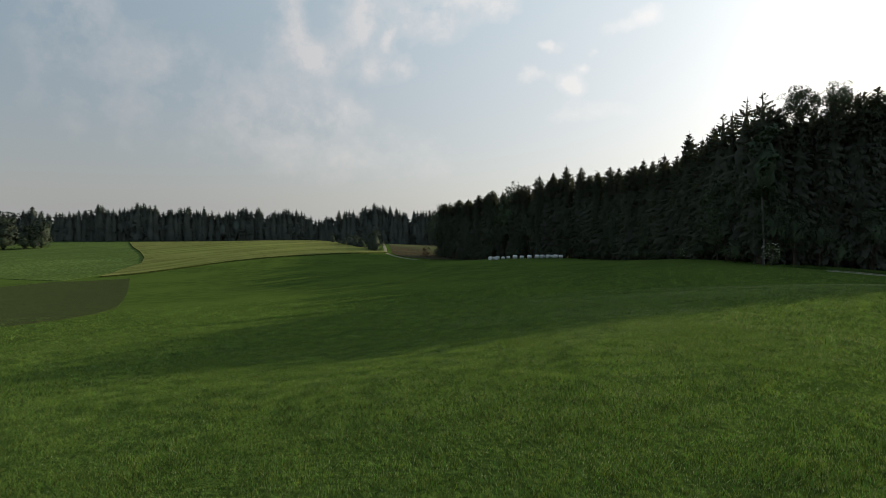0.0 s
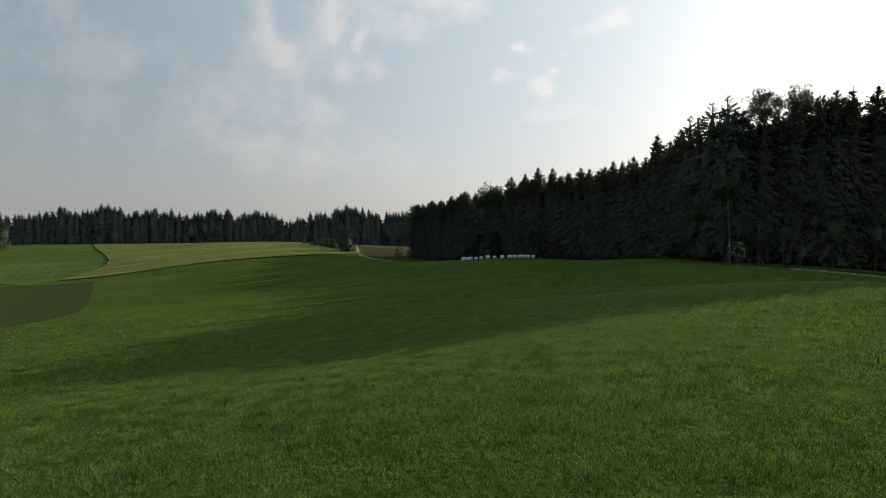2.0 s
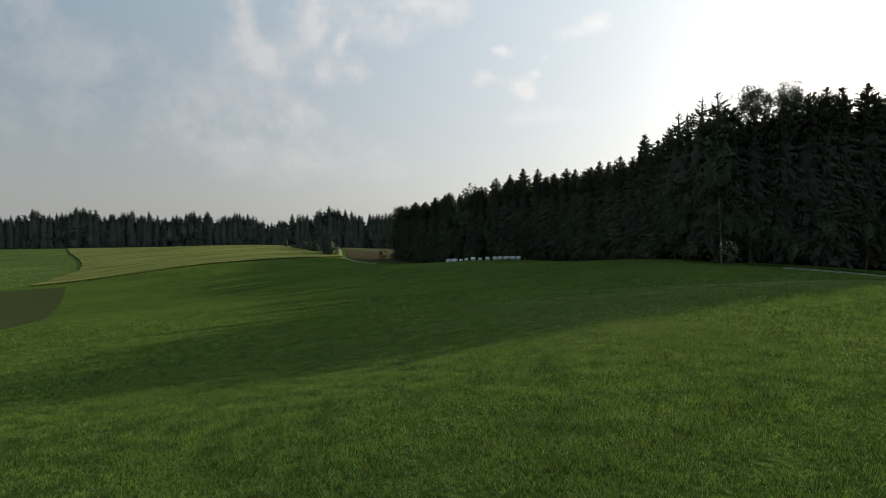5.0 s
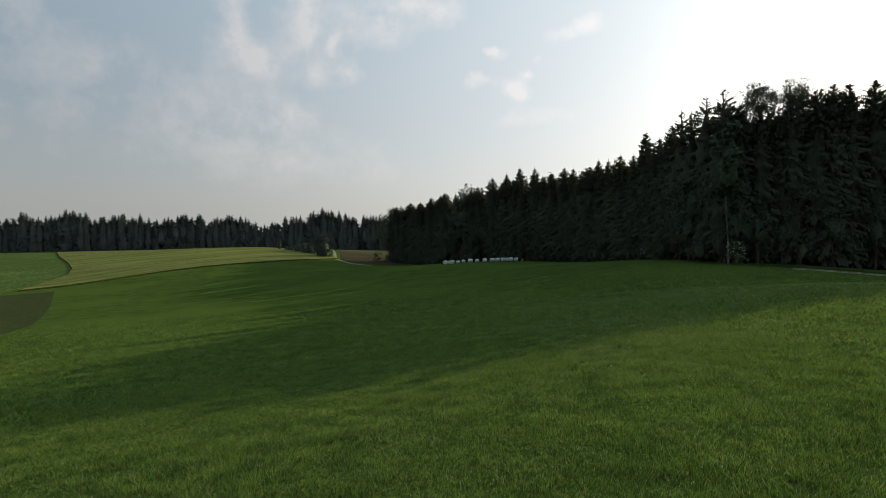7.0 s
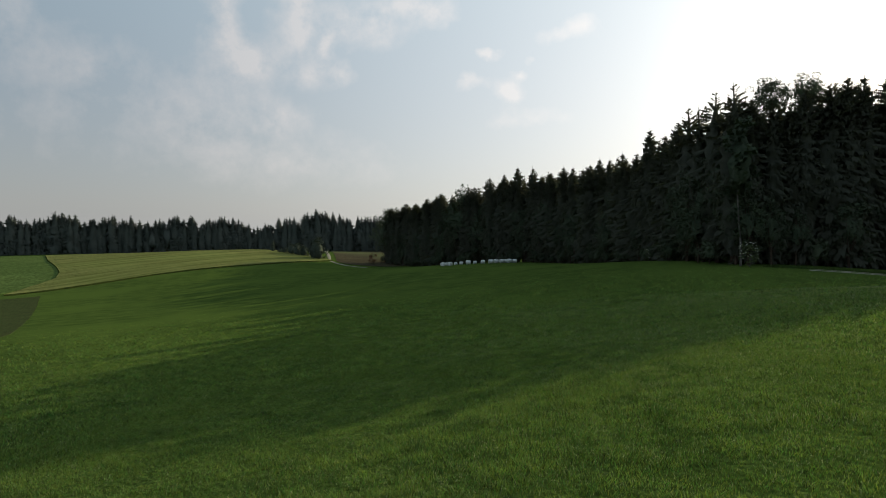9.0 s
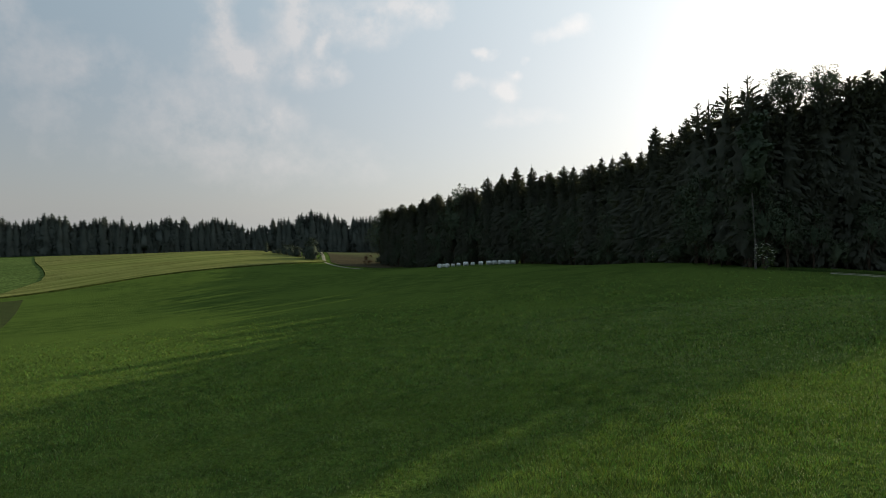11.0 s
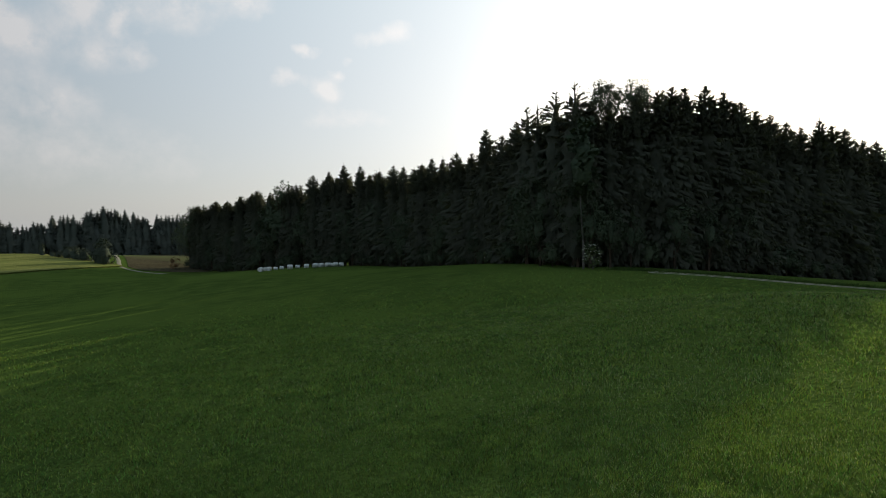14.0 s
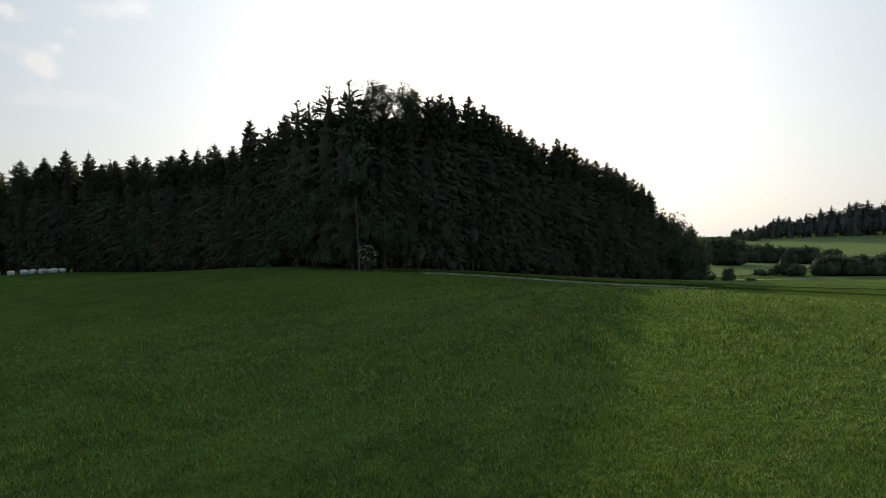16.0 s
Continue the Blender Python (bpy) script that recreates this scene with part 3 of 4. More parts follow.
def plant(kind, x, y, height, turn=None, wide=1.0, sink=0.0):
    """Sets a copy of a stock tree on the land, scaled to a height."""
    made, full = stock[kind]
    k = height / full
    turn = random.uniform(0, 360) if turn is None else turn
    m = pose(x, y, lie(x, y) - sink, 0, 0, turn) @ Matrix.Diagonal((k * wide, k * wide, k, 1))
    if not made["used"]:
        made["used"] = True
        made["ob"].matrix_basis = m
        return made["ob"]
    base = made["ob"]
    keep = base.matrix_basis.copy()
    base.matrix_basis = Matrix.Identity(4)
    out = copy_thing(base, m)
    base.matrix_basis = keep
    return out


def keep_stock(kind, name, meshes, full, label, category, group):
    stock[kind] = ({"ob": tree_thing(name, meshes, label, category, group), "used": False, "meshes": meshes}, full)


for n in range(6):
    keep_stock(f"spruce{n}", "spruce_tree", spruce_meshes(11 + n, 22, (3.1, 3.5, 3.3, 3.8, 3.0, 3.6)[n], 0.04, 0.42, 11, 4, (0.52, 0.62, 0.48, 0.58, 0.95, 1.2)[n], (0.05, 0.1, 0.2, 0.0, 0.1, 0.1)[n], 0.52),
               22, "tall dark green spruce with drooping branches in the wood", "spruce tree", "trees of the wood")
for n in range(2):
    keep_stock(f"ragged{n}", "spruce_tree", spruce_meshes(31 + n, 22, 2.9, 0.06, 0.55, 8, 4, 0.72, 1.0, 0.6),
               22, "tall ragged spruce with a thin broken-looking top", "spruce tree", "trees of the wood")
for n in range(3):
    keep_stock(f"inner{n}", "spruce_tree", spruce_meshes(41 + n, 22, 3.7, 0.06, 0.6, 9, 2, (0.9, 1.3, 1.8)[n], 0.1, 0.62, 0.35, 1.4),
               22, "dark spruce standing inside the wood", "spruce tree", "trees of the wood")
for n in range(3):
    keep_stock(f"broad{n}", "broadleaf_tree", broad_meshes(51 + n, 16, 4.2 + 0.4 * n, 0.04, 74, 36, 0.42, 0.85, core=0.3, hollow=0.35),
               16, "dark green broadleaf tree at the edge of the wood", "broadleaf tree", "trees of the wood")
for n in range(2):
    keep_stock(f"airy{n}", "broadleaf_tree", broad_meshes(61 + n, 24, 2.75 + 0.15 * n, 0.76, 95, 78, 0.20, 0.72, heavy=0.45, core=0, limbs=0.6, hollow=0.1),
               24, "tall broadleaf tree with an airy rounded crown above the spruces", "broadleaf tree", "trees of the wood")
for n in range(2):
    keep_stock(f"shrub{n}", "shrub", broad_meshes(71 + n, 5, 2.6, 0.0, 36, 28, 0.36, 1.0, core=0.4, hollow=0.4),
               5, "dark leafy shrub under the edge of the wood", "shrub", "shrubs of the wood")
# Filler shrubs hidden in the wood, added to stop light leaking through.
for n in range(2):
    keep_stock(f"blocker{n}", "shrub", broad_meshes(75 + n, 5, 2.6, 0.0, 20, 10, 0.6, 1.1, core=0.75),
               5, "hidden dark shrub added inside the wood to block light", "shrub", "shrubs of the wood")
for n in range(3):
    keep_stock(f"vale{n}", "broadleaf_tree", broad_meshes(81 + n, 10, 3.6, -0.22, 48, 22, 0.62, core=0.64),
               10, "rounded broadleaf tree in the valley hedge", "broadleaf tree", "trees of the valley")

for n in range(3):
    keep_stock(f"copse{n}", "broadleaf_tree", broad_meshes(85 + n, 10, 3.6, -0.15, 48, 22, 0.62, core=0.5, mat=M_DARKLEAF),
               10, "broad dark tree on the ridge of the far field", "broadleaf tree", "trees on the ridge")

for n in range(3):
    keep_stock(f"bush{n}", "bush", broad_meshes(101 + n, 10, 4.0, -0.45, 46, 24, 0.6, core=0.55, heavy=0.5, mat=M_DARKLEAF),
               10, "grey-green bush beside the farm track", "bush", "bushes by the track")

# the edge of the wood, from its far corner round to the valley
EDGE = np.array([(-24, 250), (-14, 238), (4, 196), (26, 168), (34, 142), (36, 110), (37, 77), (60, 76), (95, 79), (125, 81), (152, 83)], float)
RUN = np.r_[0, np.cumsum(np.hypot(*np.diff(EDGE, axis=0).T))]
RUN -= RUN[1]
# run along the edge and height of the canopy there
CANOPY = [(-16, 22.8), (0, 25.3), (20, 25.0), (44, 25.2), (60, 24.5), (81, 26.5), (90, 23.7), (110, 22.8), (133, 20.8), (150, 20), (165, 22), (172, 22.6), (177, 22.2), (184, 22.4), (187, 23.2),
          (190, 24.2), (199, 24.8), (210, 23.4), (225, 23.2), (240, 22.0), (251, 20.2), (259, 17.6), (272, 16.2), (290, 14)]
LANDMARKS = [(-14.5, 23.6, "broad1"), (51, 26.2, "broad0"), (57, 23.8, "spruce1"), (76, 27.2, "spruce0"), (81.5, 26.8, "spruce2"), (99, 24.2, "spruce3"), (120, 22.6, "spruce0"),
             (133, 21.2, "spruce1"), (146, 22.6, "spruce0"), (152, 20.3, "spruce1"), (157.5, 21.1, "spruce3"), (160.3, 23.1, "ragged0"), (163, 22.7, "ragged1"),
             (168.8, 23.5, "ragged1"), (172.6, 23.4, "ragged0"), (176, 20.8, "spruce0"), (180.3, 23.8, "airy0"), (185.1, 24.5, "airy1"), (183.2, 22.0, "spruce4"), (186, 22.8, "spruce5"), (190.5, 23.8, "spruce2"),
             (193.6, 24.2, "spruce1"), (197, 24.0, "spruce3"), (206, 22.3, "spruce0"), (217, 22.6, "spruce2"), (223, 22.1, "spruce1"), (235, 21.5, "spruce3"),
             (243, 20.7, "spruce0"), (251, 19.5, "spruce2"),
             (64, 25.7, "spruce1"), (70, 26.0, "spruce3"), (87, 23.4, "spruce1"), (92, 23.8, "spruce3"), (104, 23.4, "spruce0"), (109, 22.4, "spruce2"), (114, 22.2, "spruce3"),
             (126, 21.6, "spruce2"), (139.5, 19.8, "spruce3"), (188, 23.2, "spruce3"), (200, 23.2, "spruce1"), (202.8, 22.3, "spruce3"), (209.5, 21.8, "spruce1"),
             (213, 20.9, "spruce3"), (220, 22.2, "spruce3"), (227.5, 21.0, "spruce0"), (231, 21.3, "spruce1"), (239, 21.0, "spruce3"), (247, 20.0, "spruce1"), (255, 17.8, "spruce3"),
             (262, 16.4, "broad1"), (267, 16.3, "broad2")]


def along(s, inward):
    s = min(max(s, RUN[0]), RUN[-1] - 0.01)
    i = int(np.searchsorted(RUN, s, side="right")) - 1
    i = min(max(i, 0), len(EDGE) - 2)
    u = (s - RUN[i]) / (RUN[i + 1] - RUN[i])
    p = EDGE[i] * (1 - u) + EDGE[i + 1] * u
    w = (EDGE[i + 1] - EDGE[i]) / (RUN[i + 1] - RUN[i])
    return p[0] - w[1] * inward, p[1] + w[0] * inward


def canopy(s):
    return float(np.interp(s, [c[0] for c in CANOPY], [c[1] for c in CANOPY]))


random.seed(7)
for s, h, kind in LANDMARKS:
    x, y = along(s, 4.0 if kind[:4] == "airy" else 0.5)
    plant(kind, x, y, h + (1.6 if kind[:4] == "airy" else -0.3 if kind[:6] == "ragged" else 1.5 if 212 < s < 258 else 0.8 if s > 186 else 0.5 if s < 80 else 0.3))
s = -15.0
while s < 288:                                   # the front of the wood
    if min(abs(s - m[0]) for m in LANDMARKS) > 1.1:
        broad = random.random() < (0.42 if s < 130 else 0.40 if s < 250 else 0.8)
        x, y = along(s, random.uniform(-0.8, 1.6))
        h = canopy(s) * random.uniform(0.88, 1.0)
        plant(f"broad{random.randrange(3)}" if broad else f"spruce{random.choice((0, 1, 2, 3, 4, 4, 5, 5))}", x, y, h * (random.uniform(0.55, 0.93) if broad and s < 250 else 1), wide=0.8 if broad else 1)
    s += random.uniform(1.9, 3.0)
def behind(row, lo, hi):
    """Places of a row of trees inside the wood, clear of its edge."""
    s = -15.0
    while s < 290:
        x, y = along(s, 4.5 * row - (1.2 if row == 1 else 0) + random.uniform(-1.4, 1.4))
        if all(np.hypot(x - along(q, 0)[0], y - along(q, 0)[1]) > 2.6 for q in np.arange(s - 30, s + 31, 5)):
            yield x, y, canopy(s) * random.uniform(0.88, 1.0)
        s += random.uniform(lo, hi)


for x, y, h in behind(1, 2.6, 3.8):                # the row behind it
    plant(f"inner{random.randrange(3)}", x, y, h)
deep_kinds = [spruce_meshes(46 + n, 22, 3.8, 0.05, 1.2, 6, 0, (0.8, 1.1, 1.4)[n], 0.0, 0.8, 0.4, 2.0) for n in range(3)]
DEEP = []
for row in range(2, 5):                           # and the trees deeper in
    for x, y, h in behind(row, *((2.8, 4.0) if row < 3 else (4.5, 6.5))):
        pair = deep_kinds[random.randrange(3)]
        k = h / 22
        DEEP.append((pair, pose(x, y, lie(x, y) - 0.1, 0, 0, random.uniform(0, 360)) @ Matrix.Diagonal((k, k, k, 1))))
for deep in (20, 24):                         # hidden shrubs along its far side, added to block light
    for s in np.arange(110, 288, 4.0):
        x, y = along(s + random.uniform(-1.2, 1.2), deep + random.uniform(-1, 1))
        k = random.uniform(0.6, 1.0)
        DEEP.append((stock[f"blocker{random.randrange(2)}"][0]["meshes"], pose(x, y, lie(x, y) - 0.2, 0, 0, random.uniform(0, 360)) @ Matrix.Diagonal((k * 1.3, k * 1.3, k, 1))))
s = 100.0
while s < 288:                                   # hidden shrubs inside the wood, added to block light
    x, y = along(s, random.uniform(9, 19))
    plant(f"blocker{random.randrange(2)}", x, y, random.uniform(2.5, 4.5), wide=1.4)
    x, y = along(s + 1, random.uniform(3, 7))
    plant(f"blocker{random.randrange(2)}", x, y, random.uniform(2.0, 3.5), wide=1.4)
    s += random.uniform(2.2, 3.4)
s = -14.0
while s < 288:                                   # shrubs and low boughs along the foot
    x, y = along(s, random.uniform(-2.2, -0.6))
    tall = random.random() < 0.25
    plant(f"broad{random.randrange(3)}" if tall else f"shrub{random.randrange(2)}", x, y, random.uniform(7, 11) if tall else random.uniform(2.2, 5.0), wide=0.9)
    s += random.uniform(2.2, 4.6)

# ---------------------------------------------------------------- woods and trees further off
def merged(name, items, label, category, mats):
    """Many far trees as one object; items: (mesh pair, matrix)."""
    vs, ns, fs, mi, n = [], [], [], [], 0
    for (trunk, crown), m in items:
        for k, me in enumerate((trunk, crown)):
            a = np.empty(len(me.vertices) * 3)
            me.vertices.foreach_get("co", a)
            a = a.reshape(-1, 3) @ np.array(m.to_3x3()).T + np.array(m.translation)
            vs.append(a)
            ns.append(soft[me.name] @ np.array(m.to_3x3().normalized()).T if me.name in soft else np.tile((0.0, 0.0, 1.0), (len(a), 1)))
            for p in me.polygons:
                fs.append([i + n for i in p.vertices])
            mi.extend([k] * len(me.polygons))
            n += len(a)
    me = mesh_of(name, np.concatenate(vs), fs, mats, True)
    me.normals_split_custom_set_from_vertices(np.concatenate(ns).tolist())
    me.polygons.foreach_set("material_index", np.array(mi))
    return tagged(new(name, me), label, category, kind="stuff")


merged("wood_interior", DEEP, "dense dark spruces deep inside the wood, with added light-blocking shrubs", "wood", [M_BARK, M_NEEDLE])
# Bluer than the near needles: distant haze is put into the colour.
M_FARNEEDLE = material("far_hazed_needles", (0.070, 0.080, 0.070), (0.090, 0.100, 0.086), 0.2, None, rough=0.9, gloss=0.0)
far_spruce = [spruce_meshes(91 + n, 22, (4.0, 4.6, 4.9, 4.3)[n], 0.0, 1.25, 8, 1, (0.50, 0.58, 0.66, 0.75)[n], 0.0, 0.66, 0.0, 2.2) for n in range(4)]
far_broad = [broad_meshes(95 + n, 16, 4.5, -0.1, 26, 13, 1.0, core=0.45) for n in range(3)]


def far_wood(name, line, rows, gap, depth, tall, broad, label, seed):
    rng = random.Random(seed)
    p = np.array(line, float)
    run = np.r_[0, np.cumsum(np.hypot(*np.diff(p[:, :2], axis=0).T))]
    items = []
    for row in range(rows):
        s = rng.uniform(0, gap)
        while s < run[-1]:
            x, y, k = (np.interp(s, run, p[:, c]) for c in range(3))
            d = math.hypot(x, y)
            x, y = x + x / d * depth * row + rng.uniform(-1.5, 1.5), y + y / d * depth * row + rng.uniform(-1.5, 1.5)
            leafy = rng.random() < broad
            h = tall * k * (rng.uniform(0.85, 1.04) + 0.07 * math.sin(s * 0.21) + 0.05 * math.sin(s * 0.083)) * (0.92 if leafy else 1)
            pair, full = (rng.choice(far_broad), 16) if leafy else (rng.choice(far_spruce), 22)
            f = h / full
            w = f * (0.8 if leafy else 1.0)
            items.append((pair, pose(x, y, lie(x, y) - 0.2, 0, 0, rng.uniform(0, 360)) @ Matrix.Diagonal((w, w, f, 1))))
            s += gap * rng.uniform(0.7, 1.3)
    return merged(name, items, label, "wood", [M_BARK, M_FARNEEDLE])


far_wood("far_wood", [(-300, 290, 0.82), (-250, 318, 0.86), (-235, 326, 0.97), (-185, 352, 0.98), (-140, 372, 0.97), (-118, 384, 0.82), (-100, 388, 1.0), (-85, 392, 1.15),
                      (-50, 396, 1.08), (0, 400, 1.1), (60, 405, 1.1)], 2, 2.0, 1.7, 22.5, 0.16, "dark spruce wood beyond the fields", 5)
far_wood("hill_wood", [(578, 236, 0.35), (584, 222, 0.55), (590, 205, 0.9), (596, 180, 1.05), (603, 150, 1.22), (610, 118, 1.45), (612, 60, 1.5), (610, -40, 1.5)], 2, 3.0, 4.0, 25.0,
         0.88, "dark mixed wood on the far hill", 6)
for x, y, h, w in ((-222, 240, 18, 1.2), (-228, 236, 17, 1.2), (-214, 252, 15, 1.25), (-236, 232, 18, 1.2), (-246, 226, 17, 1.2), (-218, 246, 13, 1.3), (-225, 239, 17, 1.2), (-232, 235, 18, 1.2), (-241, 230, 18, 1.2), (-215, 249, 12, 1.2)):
    ob = plant(f"copse{int(h) % 3}", x, y, h, wide=w * 0.9)
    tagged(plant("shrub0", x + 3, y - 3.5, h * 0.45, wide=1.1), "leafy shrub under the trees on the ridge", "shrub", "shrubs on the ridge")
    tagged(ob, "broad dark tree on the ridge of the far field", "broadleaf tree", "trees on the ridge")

# the clump by the bend of the track
for x, y, h, w in ((-78, 275, 5.6, 0.55), (-66, 262, 5.4, 1.4), (-62.5, 258, 6.0, 1.4), (-59, 255, 5.2, 1.4), (-51, 246, 11.0, 0.85), (-53.5, 249, 7.5, 0.9), (-70, 266, 3.2, 1.2), (-73, 269, 2.4, 1.4)):
    plant(f"bush{int(h * 7) % 3}", x, y, h, wide=w)

# valley hedges and copses
random.seed(12)
for (ax, ay), (bx, by), n, lo, hi in (((291.9, 123.7), (300.3, 96.8), 14, 7.5, 9.5), ((298, 124), (306, 98), 9, 8, 10), ((301, 93.5), (303, 88), 3, 7.5, 8.5), ((294.5, 115.5), (295, 115), 1, 10.5, 11),
                                      ((240, 119.5), (244, 109), 7, 11, 13), ((262, 129), (266, 118), 7, 11.5, 13.5), ((195, 86), (196, 80.5), 5, 1.8, 2.9), ((197, 80.2), (197, 79.8), 1, 6.4, 6.8),
                                      ((197, 79), (199.5, 70), 9, 3.4, 4.3), ((199.5, 70), (205, 50), 14, 5.8, 7.2), ((205, 50), (214, 24), 14, 5.8, 7.2), ((203.5, 70), (209.5, 48), 9, 6, 7.5),
                                      ((146, 76.5), (147, 75), 2, 4.8, 5.5), ((173, 79.5), (173.5, 78.5), 2, 1.9, 2.2), ((522, 216), (526, 210), 2, 15, 16.5), ((560, 214), (585, 226), 5, 9, 13)):
    for k in range(n):
        u = (k + random.uniform(0.2, 0.8)) / n
        plant(f"vale{random.randrange(3)}", ax + (bx - ax) * u + random.uniform(-2, 2), ay + (by - ay) * u + random.uniform(-2, 2), random.uniform(lo, hi), wide=0.8 if n < 3 and hi > 3 else random.uniform(1.0, 1.4) if hi > 3 else 1.7)


# ---------------------------------------------------------------- wrapped bales
def bale_meshes(seed, r=0.64, w=1.24):
    rng = random.Random(seed)
    v, f = [], []
    prof = [(0.0, -w / 2), (r * 0.72, -w / 2 - 0.02), (r * 0.9, -w / 2 + 0.02), (r * 0.985, -w / 2 + 0.10), (r, -w / 6), (r * 1.01, w / 6), (r * 0.985, w / 2 - 0.10),
            (r * 0.9, w / 2 - 0.02), (r * 0.72, w / 2 + 0.02), (0.0, w / 2)]
    n = 22
    sag = rng.uniform(0.90, 0.96)
    for q, (rad, x) in enumerate(prof):
        for k in range(n):
            a = 2 * math.pi * k / n
            rr = rad * (1 + 0.018 * math.sin(3 * a + seed) + rng.uniform(-0.008, 0.008))
            z = rr * math.cos(a) * sag
            v.append((x + rng.uniform(-0.01, 0.01), rr * math.sin(a) * 1.03, max(z, -r * sag * 0.93) + r * sag * 0.93))
    for q in range(len(prof) - 1):
        for k in range(n):
            a, b = q * n + k, q * n + (k + 1) % n
            f.append((a, b, b + n, a + n))
    me = mesh_of("film", v, f, M_FILM, True)
    bands = []
    for x in (-w * 0.22, w * 0.13):
        bv, bf = [], []
        for j, (dx, up) in enumerate(((-0.05, 0.0), (-0.05, 0.014), (0.05, 0.014), (0.05, 0.0))):
            for k in range(n):
                a = 2 * math.pi * k / n
                rr = (r * 1.005 + up) * (1 + 0.018 * math.sin(3 * a + seed))
                z = rr * math.cos(a) * sag
                bv.append((x + dx + 0.03 * math.sin(a), rr * math.sin(a) * 1.03, max(z, -r * sag * 0.93) + r * sag * 0.93))
        for j in range(3):
            for k in range(n):
                a, b = j * n + k, j * n + (k + 1) % n
                bf.append((a, b, b + n, a + n))
        bands.append(mesh_of("overlap", bv, bf, M_FOLD, True))
    return me, bands


bale_kinds = [bale_meshes(3 + n) for n in range(3)]
BALES = [(0.6, 153.3, 70, 1.0), (2.5, 154.0, 62, 0.95), (1.7, 156.2, 80, 0.8), (4.1, 157.2, 20, 0.72), (5.6, 158.8, 10, 0.8), (7.4, 156.4, 5, 1.05), (9.5, 160.6, 12, 0.82),
         (11.5, 158.4, 0, 1.0), (13.7, 159.4, 8, 1.03), (15.2, 159.9, 40, 1.05), (17.0, 161.0, 30, 1.08), (19.1, 161.8, 6, 1.06), (20.7, 162.8, -4, 1.0), (18.2, 163.0, 10, 0.95)]
for n, (x, y, turn, k) in enumerate(BALES):
    film, bands = bale_kinds[n % 3]
    ob = new("silage_bale")
    part("film", film, ob)
    for b in bands:
        part("overlap", b, ob, "band of overlapping film")
    ob.matrix_basis = pose(x, y, lie(x, y) - 0.02, 0, 0, turn) @ Matrix.Scale(k * 0.92, 4)
    tagged(ob, "round silage bale wrapped in white film on the grass", "silage bale", "row of bales")

# ---------------------------------------------------------------- pale shrubs at the corner of the wood
elder = tree_thing("elder_bush", broad_meshes(101, 3.0, 1.2, -0.15, 22, 18, 0.26, 1.1, M_LEAFPALE, M_PALEBARK, core=0), "elder bush with pale leaves and white blossom", "bush", "pale bushes")
x, y = 37.0, 73.2
elder.matrix_basis = pose(x, y, lie(x, y), 0, 0, 40)


def blossoms(seed, n, spread, low, high):
    rng = random.Random(seed)
    v, f = [], []
    for _ in range(n):
        a, r = rng.uniform(0, 6.28), spread * math.sqrt(rng.random())
        c = Vector((r * math.cos(a), r * math.sin(a), rng.uniform(low, high)))
        s = rng.uniform(0.07, 0.13)
        k = len(v)
        v.append(tuple(c + Vector((0, 0, 0.05))))
        v.extend(tuple(c + Vector((s * math.cos(q * 1.047), s * math.sin(q * 1.047), rng.uniform(-0.02, 0.02)))) for q in range(6))
        f.extend((k, k + 1 + q, k + 1 + (q + 1) % 6) for q in range(6))
    return mesh_of("blossom", v, f, M_FLOWER)


part("blossom", blossoms(4, 60, 1.15, 0.9, 3.0), elder.children[1], "flat white flower heads")
second = tree_thing("elder_bush", broad_meshes(102, 2.2, 0.7, -0.15, 12, 12, 0.22, 1.1, M_LEAFPALE, M_PALEBARK, core=0), "small pale-leaved elder bush at the edge of the wood", "bush", "pale bushes")
x, y = along(152.5, -2.6)
second.matrix_basis = pose(x, y, lie(x, y), 0, 0, 10)
part("blossom", blossoms(5, 12, 0.6, 0.6, 2.0), second.children[1], "flat white flower heads")
rust = tree_thing("rusty_shrub", broad_meshes(103, 4.5, 2.4, 0.0, 20, 16, 0.5, 1.1, M_REDLEAF, core=0), "rust-brown shrub beside the wood", "shrub", "")
rust.matrix_basis = pose(-27.5, 243, lie(-27.5, 243), 0, 0, 0)
# a bare pale trunk that shows in front of the dark wood
pv, pf = tube([(0, 0, -0.3), (-0.05, 0, 3), (-0.35, 0.05, 7), (-0.5, 0.1, 11), (-0.5, 0.1, 17)], [0.15, 0.12, 0.10, 0.08, 0.03], 9)
birch = new("birch_tree")
part("trunk", mesh_of("trunk", pv, pf, M_PALEBARK, True), birch, "smooth pale trunk")
part("crown", broad_meshes(104, 19, 2.4, 0.36, 34, 30, 0.6, 0.9, core=0.5)[1], birch)
x, y = 36.9, 74.9
birch.matrix_basis = pose(x, y, lie(x, y), 0, 0, 0)
tagged(birch, "birch with a pale bare trunk at the corner of the wood", "birch tree", "trees of the wood")


# ---------------------------------------------------------------- small things
def box(verts, faces, a, b, w):
    """A square rail from a to b."""
    v, f = tube([a, b], [w, w], 4)
    n = len(verts)
    verts.extend(v)
    faces.extend(tuple(i + n for i in g) for g in f)
    faces.append(tuple(n + i for i in (3, 2, 1, 0)))


def rail_part(name, a, b, w, mat, parent, label=""):
    v, f = [], []
    box(v, f, a, b, w)
    return part(name, mesh_of(name, v, f, mat), parent, label)


